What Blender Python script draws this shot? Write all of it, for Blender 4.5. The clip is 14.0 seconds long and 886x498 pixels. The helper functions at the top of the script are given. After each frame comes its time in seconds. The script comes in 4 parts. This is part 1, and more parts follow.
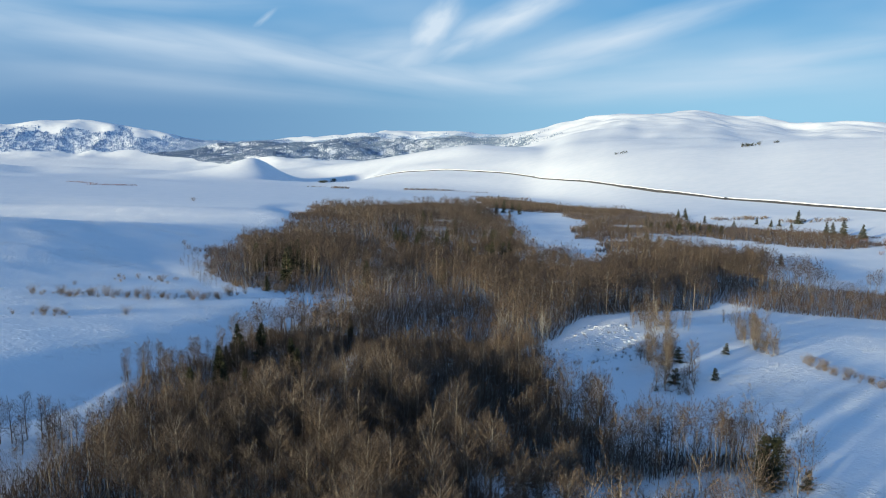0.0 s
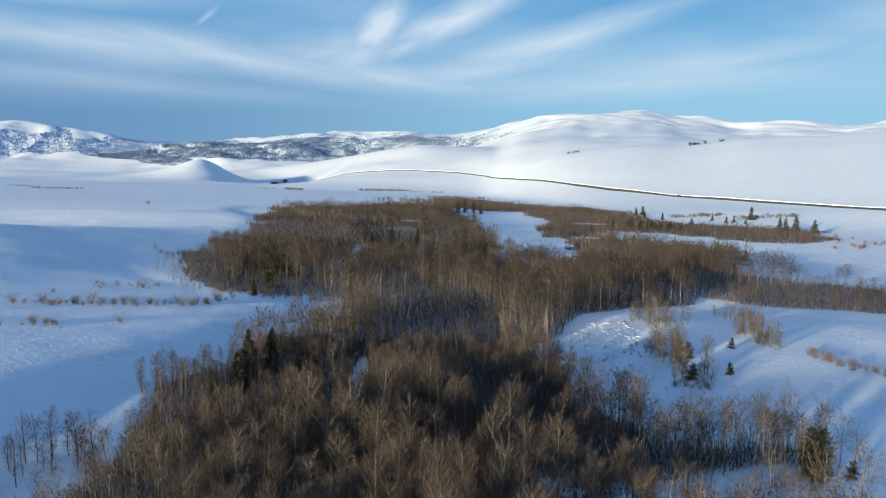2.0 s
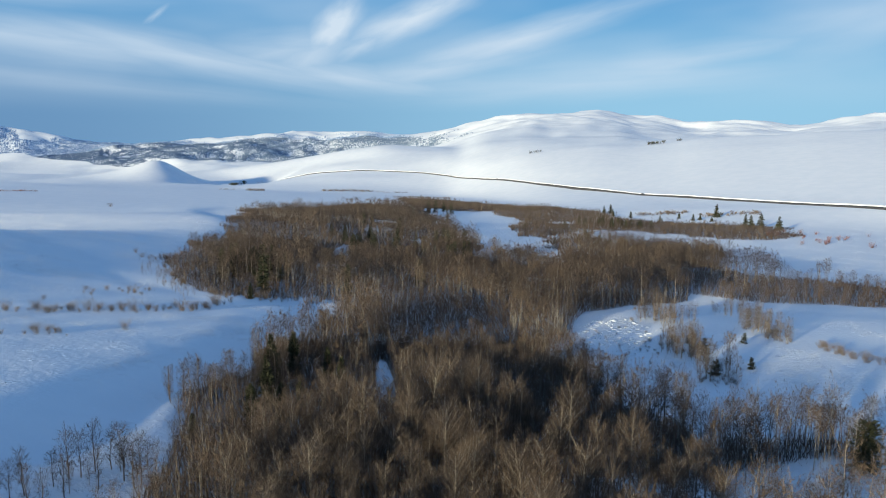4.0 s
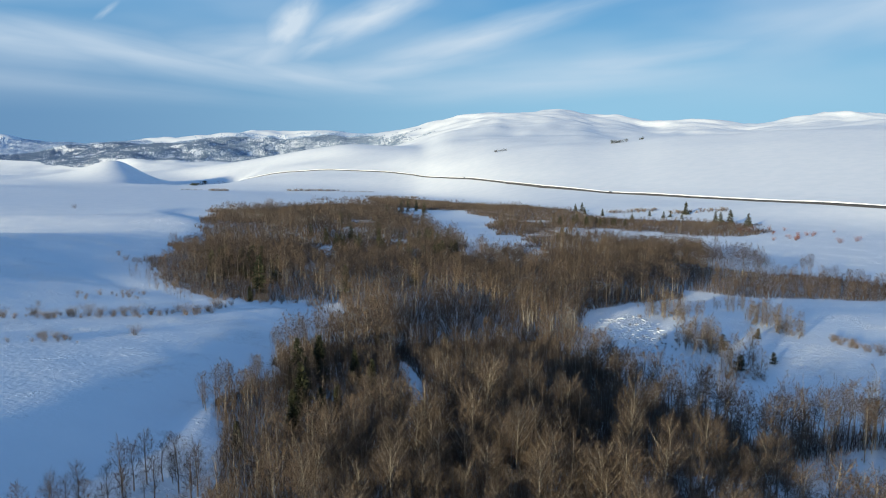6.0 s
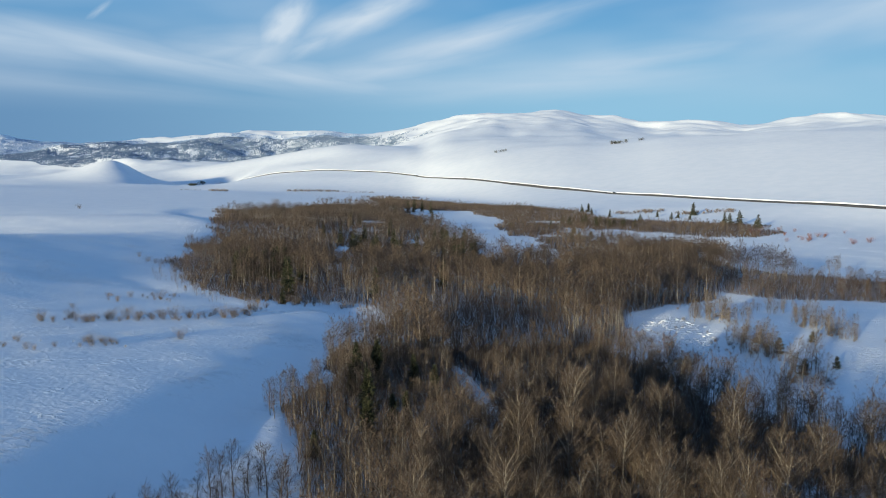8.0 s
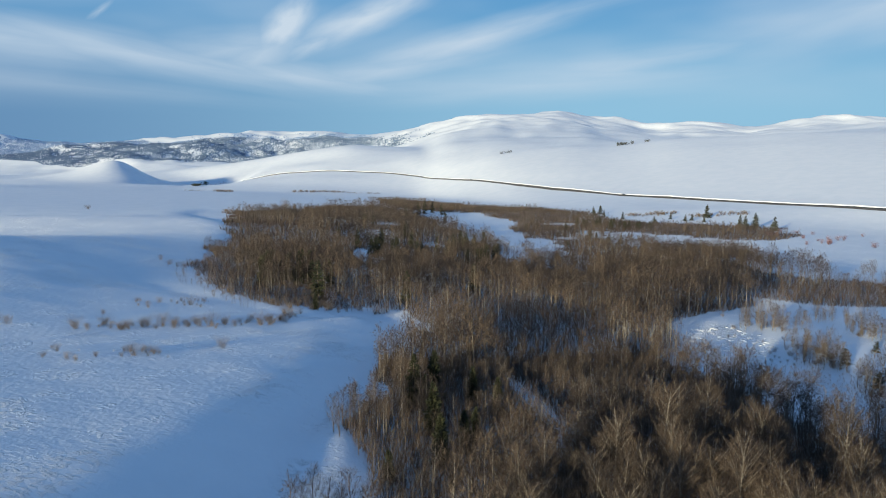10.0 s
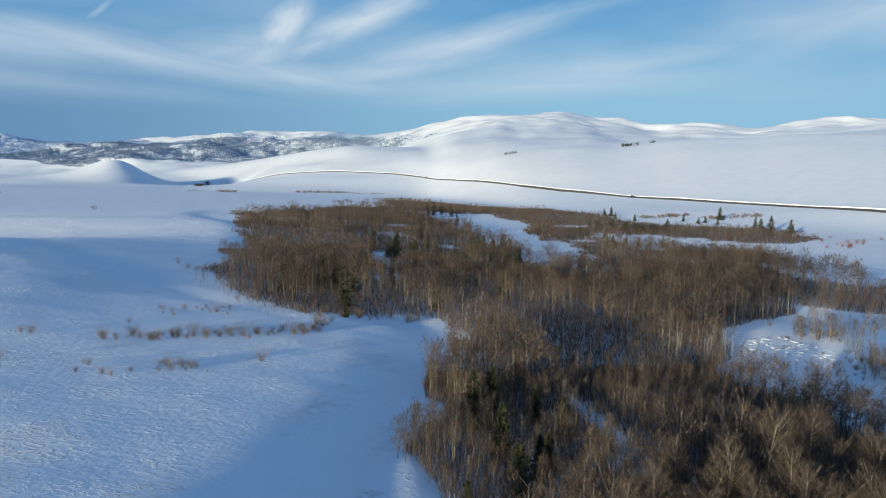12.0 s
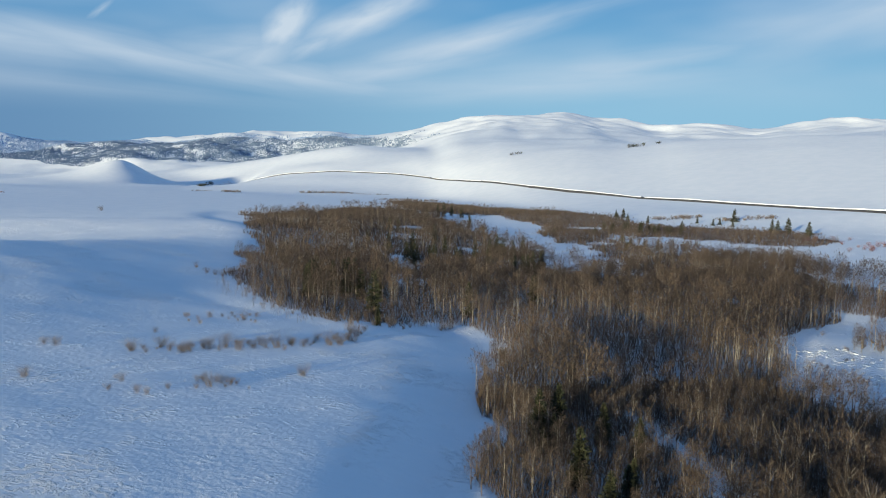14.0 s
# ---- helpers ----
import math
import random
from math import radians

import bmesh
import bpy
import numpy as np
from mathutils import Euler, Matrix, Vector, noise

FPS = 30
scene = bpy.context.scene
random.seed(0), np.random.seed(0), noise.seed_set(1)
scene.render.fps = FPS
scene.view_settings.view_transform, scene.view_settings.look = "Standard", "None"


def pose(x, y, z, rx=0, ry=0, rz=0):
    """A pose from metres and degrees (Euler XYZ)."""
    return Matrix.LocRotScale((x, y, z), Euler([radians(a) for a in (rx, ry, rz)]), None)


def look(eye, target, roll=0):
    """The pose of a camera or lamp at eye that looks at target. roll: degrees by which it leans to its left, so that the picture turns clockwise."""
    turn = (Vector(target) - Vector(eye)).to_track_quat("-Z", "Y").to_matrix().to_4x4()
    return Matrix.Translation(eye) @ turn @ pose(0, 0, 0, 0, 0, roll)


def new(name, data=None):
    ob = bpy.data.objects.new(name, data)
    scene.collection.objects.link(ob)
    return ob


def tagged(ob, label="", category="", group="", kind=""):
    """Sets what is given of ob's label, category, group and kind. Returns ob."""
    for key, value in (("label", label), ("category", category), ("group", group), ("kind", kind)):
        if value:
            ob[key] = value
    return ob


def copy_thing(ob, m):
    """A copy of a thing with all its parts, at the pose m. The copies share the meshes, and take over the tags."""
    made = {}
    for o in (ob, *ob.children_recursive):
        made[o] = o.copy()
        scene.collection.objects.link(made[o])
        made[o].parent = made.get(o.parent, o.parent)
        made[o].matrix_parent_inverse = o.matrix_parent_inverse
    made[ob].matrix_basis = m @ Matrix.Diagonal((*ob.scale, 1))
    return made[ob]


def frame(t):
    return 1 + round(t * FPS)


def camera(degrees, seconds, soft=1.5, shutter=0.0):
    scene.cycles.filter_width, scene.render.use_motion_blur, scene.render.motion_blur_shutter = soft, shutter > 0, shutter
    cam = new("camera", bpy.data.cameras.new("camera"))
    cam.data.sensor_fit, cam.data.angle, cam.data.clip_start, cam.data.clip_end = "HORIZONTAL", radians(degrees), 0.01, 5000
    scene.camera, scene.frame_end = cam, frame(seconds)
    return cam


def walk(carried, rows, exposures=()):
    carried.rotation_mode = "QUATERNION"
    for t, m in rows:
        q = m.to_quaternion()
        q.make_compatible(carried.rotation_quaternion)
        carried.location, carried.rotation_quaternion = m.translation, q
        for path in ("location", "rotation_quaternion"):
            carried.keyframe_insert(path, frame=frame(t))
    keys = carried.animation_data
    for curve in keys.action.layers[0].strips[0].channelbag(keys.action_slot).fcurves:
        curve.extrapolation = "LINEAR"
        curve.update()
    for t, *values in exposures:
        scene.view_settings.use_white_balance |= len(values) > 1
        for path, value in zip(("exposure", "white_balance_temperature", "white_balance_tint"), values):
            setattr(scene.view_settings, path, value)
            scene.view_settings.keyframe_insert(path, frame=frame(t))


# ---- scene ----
cam = camera(64.2, 14.0, soft=1.05)
METRES, EYE, TILT, LEAN, TURN = 115.0, 43.1, -3.1, 2.0, 0.0
ROWS = [
    (0.0, 0.0, 0.0, 0.0, 0.25, -5.85, -2.41),
    (0.5, -0.0363, 0.0042, -0.0015, -1.25, -5.78, -2.24),
    (1.0, -0.0726, 0.0086, -0.0029, -2.23, -5.74, -2.15),
    (1.5, -0.109, 0.0133, -0.0042, -3.1, -5.71, -2.05),
    (2.0, -0.145, 0.0187, -0.0055, -3.92, -5.69, -1.96),
    (2.5, -0.1809, 0.0246, -0.0069, -4.76, -5.66, -1.89),
    (3.0, -0.2167, 0.0311, -0.0085, -5.63, -5.62, -1.8),
    (5.5, -0.3909, 0.0735, -0.0132, -9.86, -5.57, -1.41),
    (6.0, -0.4257, 0.0837, -0.0142, -10.61, -5.57, -1.35),
    (6.5, -0.4604, 0.0953, -0.0153, -11.08, -5.58, -1.32),
    (7.0, -0.4939, 0.1083, -0.0162, -11.09, -5.57, -1.34),
    (7.5, -0.5254, 0.1245, -0.0168, -11.14, -5.55, -1.36),
    (8.0, -0.555, 0.143, -0.0174, -11.1, -5.52, -1.42),
    (10.5, -0.6842, 0.2569, -0.0139, -11.12, -5.44, -1.61),
    (11.0, -0.7079, 0.2835, -0.0125, -11.14, -5.43, -1.65),
    (11.5, -0.731, 0.3107, -0.0119, -11.15, -5.42, -1.71),
    (12.0, -0.7533, 0.3384, -0.0117, -11.15, -5.41, -1.75),
    (12.5, -0.7751, 0.3666, -0.011, -11.14, -5.4, -1.78),
    (13.0, -0.7969, 0.3947, -0.0105, -11.13, -5.39, -1.8),
    (13.5, -0.8184, 0.4234, -0.0098, -11.13, -5.39, -1.83),
    (14.0, -0.8395, 0.4524, -0.0088, -11.12, -5.39, -1.86),
]
walk(cam, [(t, pose(0, 0, EYE, TILT, LEAN, TURN) @ pose(METRES * x, METRES * y, METRES * z, 90 + pitch, roll, yaw)) for t, x, y, z, yaw, pitch, roll in ROWS], ((0.0, 0.57), (4.0, 0.54), (7.0, 0.46), (14.0, 0.39)))

# ---- daylight: low winter sun behind the camera's left shoulder, thin cirrus ----
SUN_BEARING, SUN_HEIGHT = 227.0, 9.5
sun = new("sun", bpy.data.lights.new("sun", "SUN"))
sun.data.energy, sun.data.angle, sun.data.color = 5.0, radians(2.4), (0.95, 0.84, 0.57)
away = (math.sin(radians(SUN_BEARING)) * math.cos(radians(SUN_HEIGHT)), math.cos(radians(SUN_BEARING)) * math.cos(radians(SUN_HEIGHT)), math.sin(radians(SUN_HEIGHT)))
sun.matrix_world = look((0, 0, 300), (-away[0], -away[1], 300 - away[2]))


class Nodes:
    """Short-hand for node trees."""

    def __init__(self, tree):
        self.tree = tree
        tree.nodes.clear()

    def add(self, kind, **given):
        node = self.tree.nodes.new(kind)
        for key, value in given.items():
            if key.startswith("i_"):
                name = key[2:]
                self.put(node.inputs[int(name) if name.isdigit() else name.replace("_", " ")], value)
            else:
                setattr(node, key, value)
        return node

    def put(self, socket, value):
        if isinstance(value, bpy.types.NodeSocket):
            self.tree.links.new(value, socket)
        else:
            socket.default_value = value

    def math(self, how, a, b=0.0, clamp=False):
        return self.add("ShaderNodeMath", operation=how, use_clamp=clamp, i_0=a, i_1=b).outputs[0]

    def ramp(self, value, low, high):
        node = self.add("ShaderNodeMapRange", interpolation_type="SMOOTHSTEP", i_Value=value)
        node.inputs["From Min"].default_value, node.inputs["From Max"].default_value = low, high
        return node.outputs[0]

    def mix(self, how, a, b):
        node = self.add("ShaderNodeMix", data_type="RGBA")
        self.put(node.inputs["Factor"], how)
        self.put(node.inputs["A"], a)
        self.put(node.inputs["B"], b)
        return node.outputs["Result"]

    def noise(self, where, scale, detail=4.0, rough=0.55):
        return self.add("ShaderNodeTexNoise", i_Vector=where, i_Scale=scale, i_Detail=detail, i_Roughness=rough).outputs["Fac"]


world = bpy.data.worlds.new("winter_sky")
scene.world = world
world.use_nodes = True
n = Nodes(world.node_tree)
sky = n.add("ShaderNodeTexSky", sky_type="NISHITA", sun_disc=False, sun_elevation=radians(SUN_HEIGHT), sun_rotation=radians(SUN_BEARING), altitude=2200.0, air_density=1.0, dust_density=0.6, ozone_density=1.6)
heading = n.add("ShaderNodeTexCoord").outputs["Generated"]
split = n.add("ShaderNodeSeparateXYZ", i_0=heading)
bearing = n.math("MULTIPLY", n.math("ARCTAN2", split.outputs[0], split.outputs[1]), 57.2958)
rise = n.math("MULTIPLY", n.math("ARCSINE", split.outputs[2]), 57.2958)
plan = n.add("ShaderNodeCombineXYZ", i_0=bearing, i_1=rise).outputs[0]


def wisp(at, turn, long, broad, strength, grain=1.0):
    """One brushed cirrus streak: its bearing and height, its lean, length and breadth in degrees."""
    local = n.add("ShaderNodeMapping", vector_type="TEXTURE", i_Vector=plan, i_Location=(at[0], at[1], 0), i_Rotation=(0, 0, radians(turn)), i_Scale=(long, broad, 1)).outputs[0]
    bent = n.add("ShaderNodeVectorMath", operation="ADD", i_0=local, i_1=n.add("ShaderNodeVectorMath", operation="SCALE", i_0=n.add("ShaderNodeTexNoise", i_Vector=local, i_Scale=0.9, i_Detail=4.0, i_Roughness=0.55).outputs["Color"], i_Scale=0.75).outputs[0]).outputs[0]
    shifted = n.add("ShaderNodeVectorMath", operation="SUBTRACT", i_0=bent, i_1=(0.375, 0.375, 0.375)).outputs[0]
    flat_only = n.add("ShaderNodeVectorMath", operation="MULTIPLY", i_0=shifted, i_1=(1, 1, 0)).outputs[0]
    far = n.add("ShaderNodeVectorMath", operation="LENGTH", i_0=flat_only).outputs["Value"]
    body = n.ramp(n.math("MULTIPLY", far, -1.0), -1.5, 0.1)
    comb = n.noise(n.add("ShaderNodeMapping", i_Vector=local, i_Scale=(1.0, 2.0 * grain, 1)).outputs[0], 1.2, 4.0, 0.5)
    return n.math("MULTIPLY", n.math("MULTIPLY", body, n.ramp(comb, -0.1, 0.62)), strength)


WISPS = (
    ((-1.2, 8.4), 46, 2.5, 1.15, 1.05, 0.4), ((-2.8, 6.6), 24, 3.6, 1.5, 0.6, 0.4), ((5.2, 9.3), 22, 5.2, 1.1, 0.95, 0.4), ((1.0, 7.2), 26, 3.0, 0.7, 0.5, 0.5),
    ((13.5, 7.7), 15, 9.0, 1.1, 0.72, 0.4), ((20.0, 9.6), 12, 8.0, 0.7, 0.32, 0.5), ((7.0, 5.4), 10, 8.0, 1.1, 0.5, 0.5),
    ((-24.0, 7.0), -5, 13.0, 1.5, 0.62, 0.5), ((-11.0, 5.9), -9, 13.0, 1.2, 0.62, 0.5), ((0.0, 4.7), -8, 9.0, 1.0, 0.5, 0.5),
    ((-5.0, 6.7), 6, 7.0, 1.3, 0.5, 0.5), ((-22.0, 9.6), 2, 9.0, 0.9, 0.3, 0.6), ((-33.0, 8.0), -4, 9.0, 2.0, 0.5, 0.6),
    ((18.0, 4.2), 3, 15.0, 1.3, 0.45, 0.5), ((27.0, 6.0), 8, 9.0, 1.0, 0.42, 0.5), ((42.0, 9.0), 12, 12.0, 2.4, 0.5, 0.7), ((-52.0, 8.0), 0, 14.0, 3.5, 0.6, 0.6),
    ((-14.0, 8.9), 40, 1.1, 0.22, 0.4, 0.5), ((-16.0, 3.6), -4, 14.0, 0.7, 0.18, 0.5),
)
cover = 0.0
for given in WISPS:
    cover = n.math("MAXIMUM", cover, wisp(*given))
veil = n.math("MULTIPLY", n.ramp(n.noise(n.add("ShaderNodeMapping", i_Vector=plan, i_Rotation=(0, 0, radians(-8)), i_Scale=(0.045, 0.16, 1)).outputs[0], 1.0, 3.0, 0.5), 0.3, 0.75), 0.36)
thin_out = n.math("MULTIPLY", n.ramp(rise, 1.5, 5.0), n.ramp(n.math("MULTIPLY", rise, -1.0), -32.0, -14.0))
cover = n.math("ADD", cover, n.math("MULTIPLY", veil, thin_out), clamp=True)
blue = n.mix(0.8, sky.outputs[0], n.mix(n.ramp(rise, 11.0, 26.0), (0.85, 3.4, 6.6, 1), (1.15, 2.45, 5.0, 1)))
haze = n.ramp(n.math("MULTIPLY", split.outputs[2], -1.0), -0.20, -0.02)
low_sky = n.mix(n.ramp(bearing, -28.0, 26.0), (1.35, 2.75, 4.8, 1), (3.0, 5.7, 7.7, 1))
hazed = n.mix(n.math("MULTIPLY", haze, 0.9), blue, low_sky)
clouded = n.mix(cover, hazed, (6.0, 7.2, 8.4, 1))
n.add("ShaderNodeOutputWorld", i_Surface=n.add("ShaderNodeBackground", i_Color=clouded, i_Strength=0.072).outputs[0])


# -- terrain --
CENTRE = (-50.0, 0.0)
RIM = 5600.0


def smooth(v, low, high):
    v = np.clip((v - low) / (high - low), 0.0, 1.0)
    return v * v * (3 - 2 * v)


def hill(x, y, cx, cy, height, along, across, turn=0.0):
    """A rounded swell (or hollow, where the height is negative)."""
    c, s = math.cos(math.radians(turn)), math.sin(math.radians(turn))
    u, v = (x - cx) * c + (y - cy) * s, -(x - cx) * s + (y - cy) * c
    return height * np.exp(-0.5 * ((u / along) ** 2 + (v / across) ** 2))


def lattice(ix, iy, seed):
    h = (ix.astype(np.int64) * 374761393 + iy.astype(np.int64) * 668265263 + seed * 69069) & 0xFFFFFFFF
    h = ((h ^ (h >> 13)) * 1274126177) & 0xFFFFFFFF
    return ((h ^ (h >> 16)) & 0xFFFF) / 65535.0


def rough(x, y, size, seed=1, octaves=3):
    """Value noise about 0, in -1 to 1."""
    x, y = np.asarray(x, float), np.asarray(y, float)
    total, strength = np.zeros(np.broadcast(x, y).shape), 1.0
    for k in range(octaves):
        u, v = x / size * 2**k + 17.3 * k, y / size * 2**k + 5.1 * k
        iu, iv = np.floor(u), np.floor(v)
        fu, fv = u - iu, v - iv
        fu, fv = fu * fu * (3 - 2 * fu), fv * fv * (3 - 2 * fv)
        a, b = lattice(iu, iv, seed + k), lattice(iu + 1, iv, seed + k)
        c, d = lattice(iu, iv + 1, seed + k), lattice(iu + 1, iv + 1, seed + k)
        total = total + strength * ((a + (b - a) * fu) * (1 - fv) + (c + (d - c) * fu) * fv - 0.5)
        strength *= 0.5
    return total


def slope(x, y):
    """The valley's general fall, away and to the right."""
    return -0.0349 * x - 0.0542 * y


ROAD_BEARING = (-30, -14, -6.9, -3.1, 4.4, 8.1, 11.0, 15.7, 18.4, 23.5, 29.7, 34.3, 40.0, 46.0, 60)
ROAD_RANGE = (2900, 2700, 2550, 2480, 2150, 1967, 1759, 1483, 1360, 1209, 1100, 1040, 990, 955, 900)
ROAD_HEIGHT = (-95, -80, -70, -70, -62, -61, -57.5, -52.5, -53, -51, -47.5, -44.5, -41, -38, -30)


def far_table():
    """Heights beyond the valley: range by range, then smoothed."""
    b = np.arange(-75.0, 75.01, 0.25)
    r = np.arange(800.0, 5700.0, 20.0)
    s, c = np.sin(np.radians(b)), np.cos(np.radians(b))

    def fall(at):
        return slope(CENTRE[0] + at * s, CENTRE[1] + at * c)

    right = smooth(b, -12, 2)
    rr, zr = np.interp(b, ROAD_BEARING, ROAD_RANGE), np.interp(b, ROAD_BEARING, ROAD_HEIGHT)
    near_far = np.interp(b, (-40, -23, -19.5, -16.5, -14.5, -12.3, -9.7, -7.1, -4.3, -2, 1, 5, 9, 12, 15, 17, 20, 23, 26, 31, 34, 39, 43, 55), (-92, -92, -60, -34, -19, 2, -4, 8, -20, -26, 8, 24, 112, 155, 190, 178, 202, 152, 126, 122, 104, 165, 150, 130))
    back = np.interp(b, (-50, -36, -32, -29, -27, -25.5, -23.4, -21, -19, -15.7, -12.5, -9.9, -8, -6, -3, -2, 0, 2, 3.2, 5, 8, 12, 20, 30, 55), (90, 100, 116, 128, 147, 140, 101, 62, 28, -2, 2, 20, 44, 70, 84, 70, 78, 86, 62, 66, 88, 100, 120, 90, 90))
    west = smooth(-b, 18, 22)
    rings = [
        (np.full_like(b, 800), fall(800) + 5 * smooth(b, 5, 25)),
        (np.clip(rr - 260, 830, 1700), fall(np.clip(rr - 260, 830, 1700)) + 4 + 3 * smooth(b, 10, 25)),
        (rr, zr * right + fall(rr) * (1 - right)),
        (np.maximum(rr + 150 + 200 * smooth(-b, -10, 2), 1930), np.interp(b, (-32, -24, -15, -9, -4, 3, 9, 11.5, 14, 20, 23, 25.5, 27.5, 30, 33, 35, 40, 55), (-60, -74, -84, -88, -50, -36, -36, -16, 6, 22, 22, 32, 46, 51, 54, 62, 70, 80))),
        (np.full_like(b, 2900), np.interp(b, (-40, -32, -26, -21, -15, -11, -7, -1, 3, 6, 9, 14, 20, 26, 33, 40, 55), (-112, -112, -110, -106, -100, -84, -56, -11, 20, 8, 24, 72, 62, 34, 30, 60, 90))),
        (np.full_like(b, 3450), np.interp(b, (-40, -25, -15, -5, 3, 8, 14, 20, 26, 33, 40, 55), (-122, -122, -112, -95, -60, 10, 110, 112, 66, 60, 100, 120))),
        (np.full_like(b, 3830), near_far * 0.62 * smooth(b, 20, 24) + (near_far * 0.5 + 0.5 * np.interp(b, (-40, -25, -15, -5, 3, 8, 14, 20, 26), (-122, -122, -112, -95, -60, 10, 110, 112, 66))) * (1 - smooth(b, 20, 24))),
        (np.full_like(b, 4100), near_far),
        (np.full_like(b, 4400), (near_far + back) / 2 * (1 - west) - 62 * west),
        (np.full_like(b, 4700), back),
        (np.full_like(b, 5700), np.full_like(b, -60.0)),
    ]
    table = np.array([np.interp(r, [q[0][i] for q in rings], [q[1][i] for q in rings]) for i in range(len(b))])
    for axis, wide in ((1, 3.2), (0, 2.6)):
        k = np.exp(-0.5 * (np.arange(-9, 10) / wide) ** 2)
        k /= k.sum()
        pad = np.pad(table, [(9, 9) if a == axis else (0, 0) for a in (0, 1)], mode="edge")
        table = np.apply_along_axis(lambda line: np.convolve(line, k, mode="valid"), axis, pad)
    return b, r, table


FAR_B, FAR_R, FAR_Z = far_table()


def valley(x, y):
    """The near ground: bench and bank on the left, wooded bottom, humps on the right."""
    edge = np.interp(y, (60, 100, 128, 160, 205, 240, 270, 300, 350, 420, 520, 640, 800), (-130, -99, -81, -69, -55, -40, -44, -66, -96, -104, -112, -130, -190))
    width = np.interp(y, (120, 165, 205, 240, 300, 400), (33, 34, 36, 48, 52, 42))
    fallen = np.clip(0.96 - (edge - x) / (1.25 * width), 0.0, 1.0)
    left = 1.0 - fallen**5 * (6 - 5 * fallen)
    z = -9.0 + (7.6 + 0.3 * rough(x, y, 16, 61, 2)) * left
    z = z - left * 0.054 * np.clip((x + 120) * 0.73 + (y - 190) * 0.68, -110, 82)
    z = z + 2.0 * np.exp(-0.5 * ((x - edge - 3) / 7.0) ** 2) * (1 - smooth(y, 175, 225)) + hill(x, y, -71, 150, 1.5, 2.8, 7, -12)
    # the swell at (-180, 335) is added so its far side falls into shade
    z = z + hill(x, y, -290, 650, 9, 170, 45, 4) + hill(x, y, -180, 335, 3.0, 24, 60, -20) + hill(x, y, -247, 372, 14.7, 50, 115, -23.6) + hill(x, y, -60, 820, 8, 160, 90)
    z = z + hill(x, y, 82, 152, 6.5, 30, 46, -20) + hill(x, y, 150, 215, 6, 50, 34, 10)
    # the swell at (64, 216) is added to catch low sun in the clearing
    z = z + hill(x, y, 62, 255, 3.0, 26, 30) + hill(x, y, 64, 216, 2.2, 14, 24, -30) + hill(x, y, 430, 720, 10, 190, 150) + hill(x, y, 170, 360, 5, 60, 50)
    return slope(x, y) + z


def ground(x, y):
    """The height of the snow at any place."""
    x, y = np.asarray(x, float), np.asarray(y, float)
    r = np.hypot(x - CENTRE[0], y - CENTRE[1])
    b = np.degrees(np.arctan2(x - CENTRE[0], y - CENTRE[1]))
    i = np.clip((b - FAR_B[0]) / 0.25, 0, len(FAR_B) - 1.001)
    j = np.clip((r - FAR_R[0]) / 20.0, 0, len(FAR_R) - 1.001)
    i0, j0 = i.astype(int), j.astype(int)
    fi, fj = i - i0, j - j0
    far = (FAR_Z[i0, j0] * (1 - fj) + FAR_Z[i0, j0 + 1] * fj) * (1 - fi) + (FAR_Z[i0 + 1, j0] * (1 - fj) + FAR_Z[i0 + 1, j0 + 1] * fj) * fi
    far = far + hill(x, y, -662, 2410, 54, 110, 150) + hill(x, y, -652, 2390, 20, 42, 80) + hill(x, y, -545, 2370, -9, 42, 90) + hill(x, y, -830, 2400, 12, 95, 150) + hill(x, y, -405, 2440, -52, 26, 150, -30)
    wild = smooth(r, 3300, 3800) * smooth(-b, -9, 2) * (1 - smooth(-b, 17, 21) * (1 - smooth(r, 4150, 4450)))
    far = far + wild * 34 * rough(x, y, 300, 3, 5) + 26 * rough(x, y, 210, 19, 3) * smooth(r, 3800, 4100) * smooth(b, 6, 11) + (15 * rough(x, y, 460, 9, 3) + 9 * rough(x * 0.8 + y * 0.6, y * 0.25, 260, 14, 2)) * smooth(r, 1100, 2400) * (1 - smooth(r, 3900, 4200))
    crag = 1 - 2 * np.abs(rough(x, y, 190, 83, 4))
    far = far + 13 * crag * smooth(r, 3000, 3700) * smooth(b, 3, 8) + 16 * crag * wild
    far = far - 14 * np.abs(rough(x * 0.9 - y * 0.3, y, 75, 85, 3)) * np.exp(-0.5 * (((x + 440) / 90) ** 2 + ((y - 2420) / 160) ** 2))
    far = far + 20 * rough(b * 55, r * 0.16, 150, 71, 2) * smooth(r, 1900, 2500) * (1 - smooth(r, 4000, 4300)) * smooth(b, 4, 9)
    z = valley(x, y) + (0.14 + 0.2 * smooth(x, -60, 20)) * rough(x, y, 22, 5, 3)
    z = z + 5.5 * rough(x, y, 240, 91, 3) * smooth(r, 560, 800) * smooth(-b, 2, 9)
    z = z + (far - z) * smooth(r, 780, 1000)
    return z


# -- end terrain --


def material(name):
    m = bpy.data.materials.new(name)
    m.use_nodes = True
    return m, Nodes(m.node_tree)


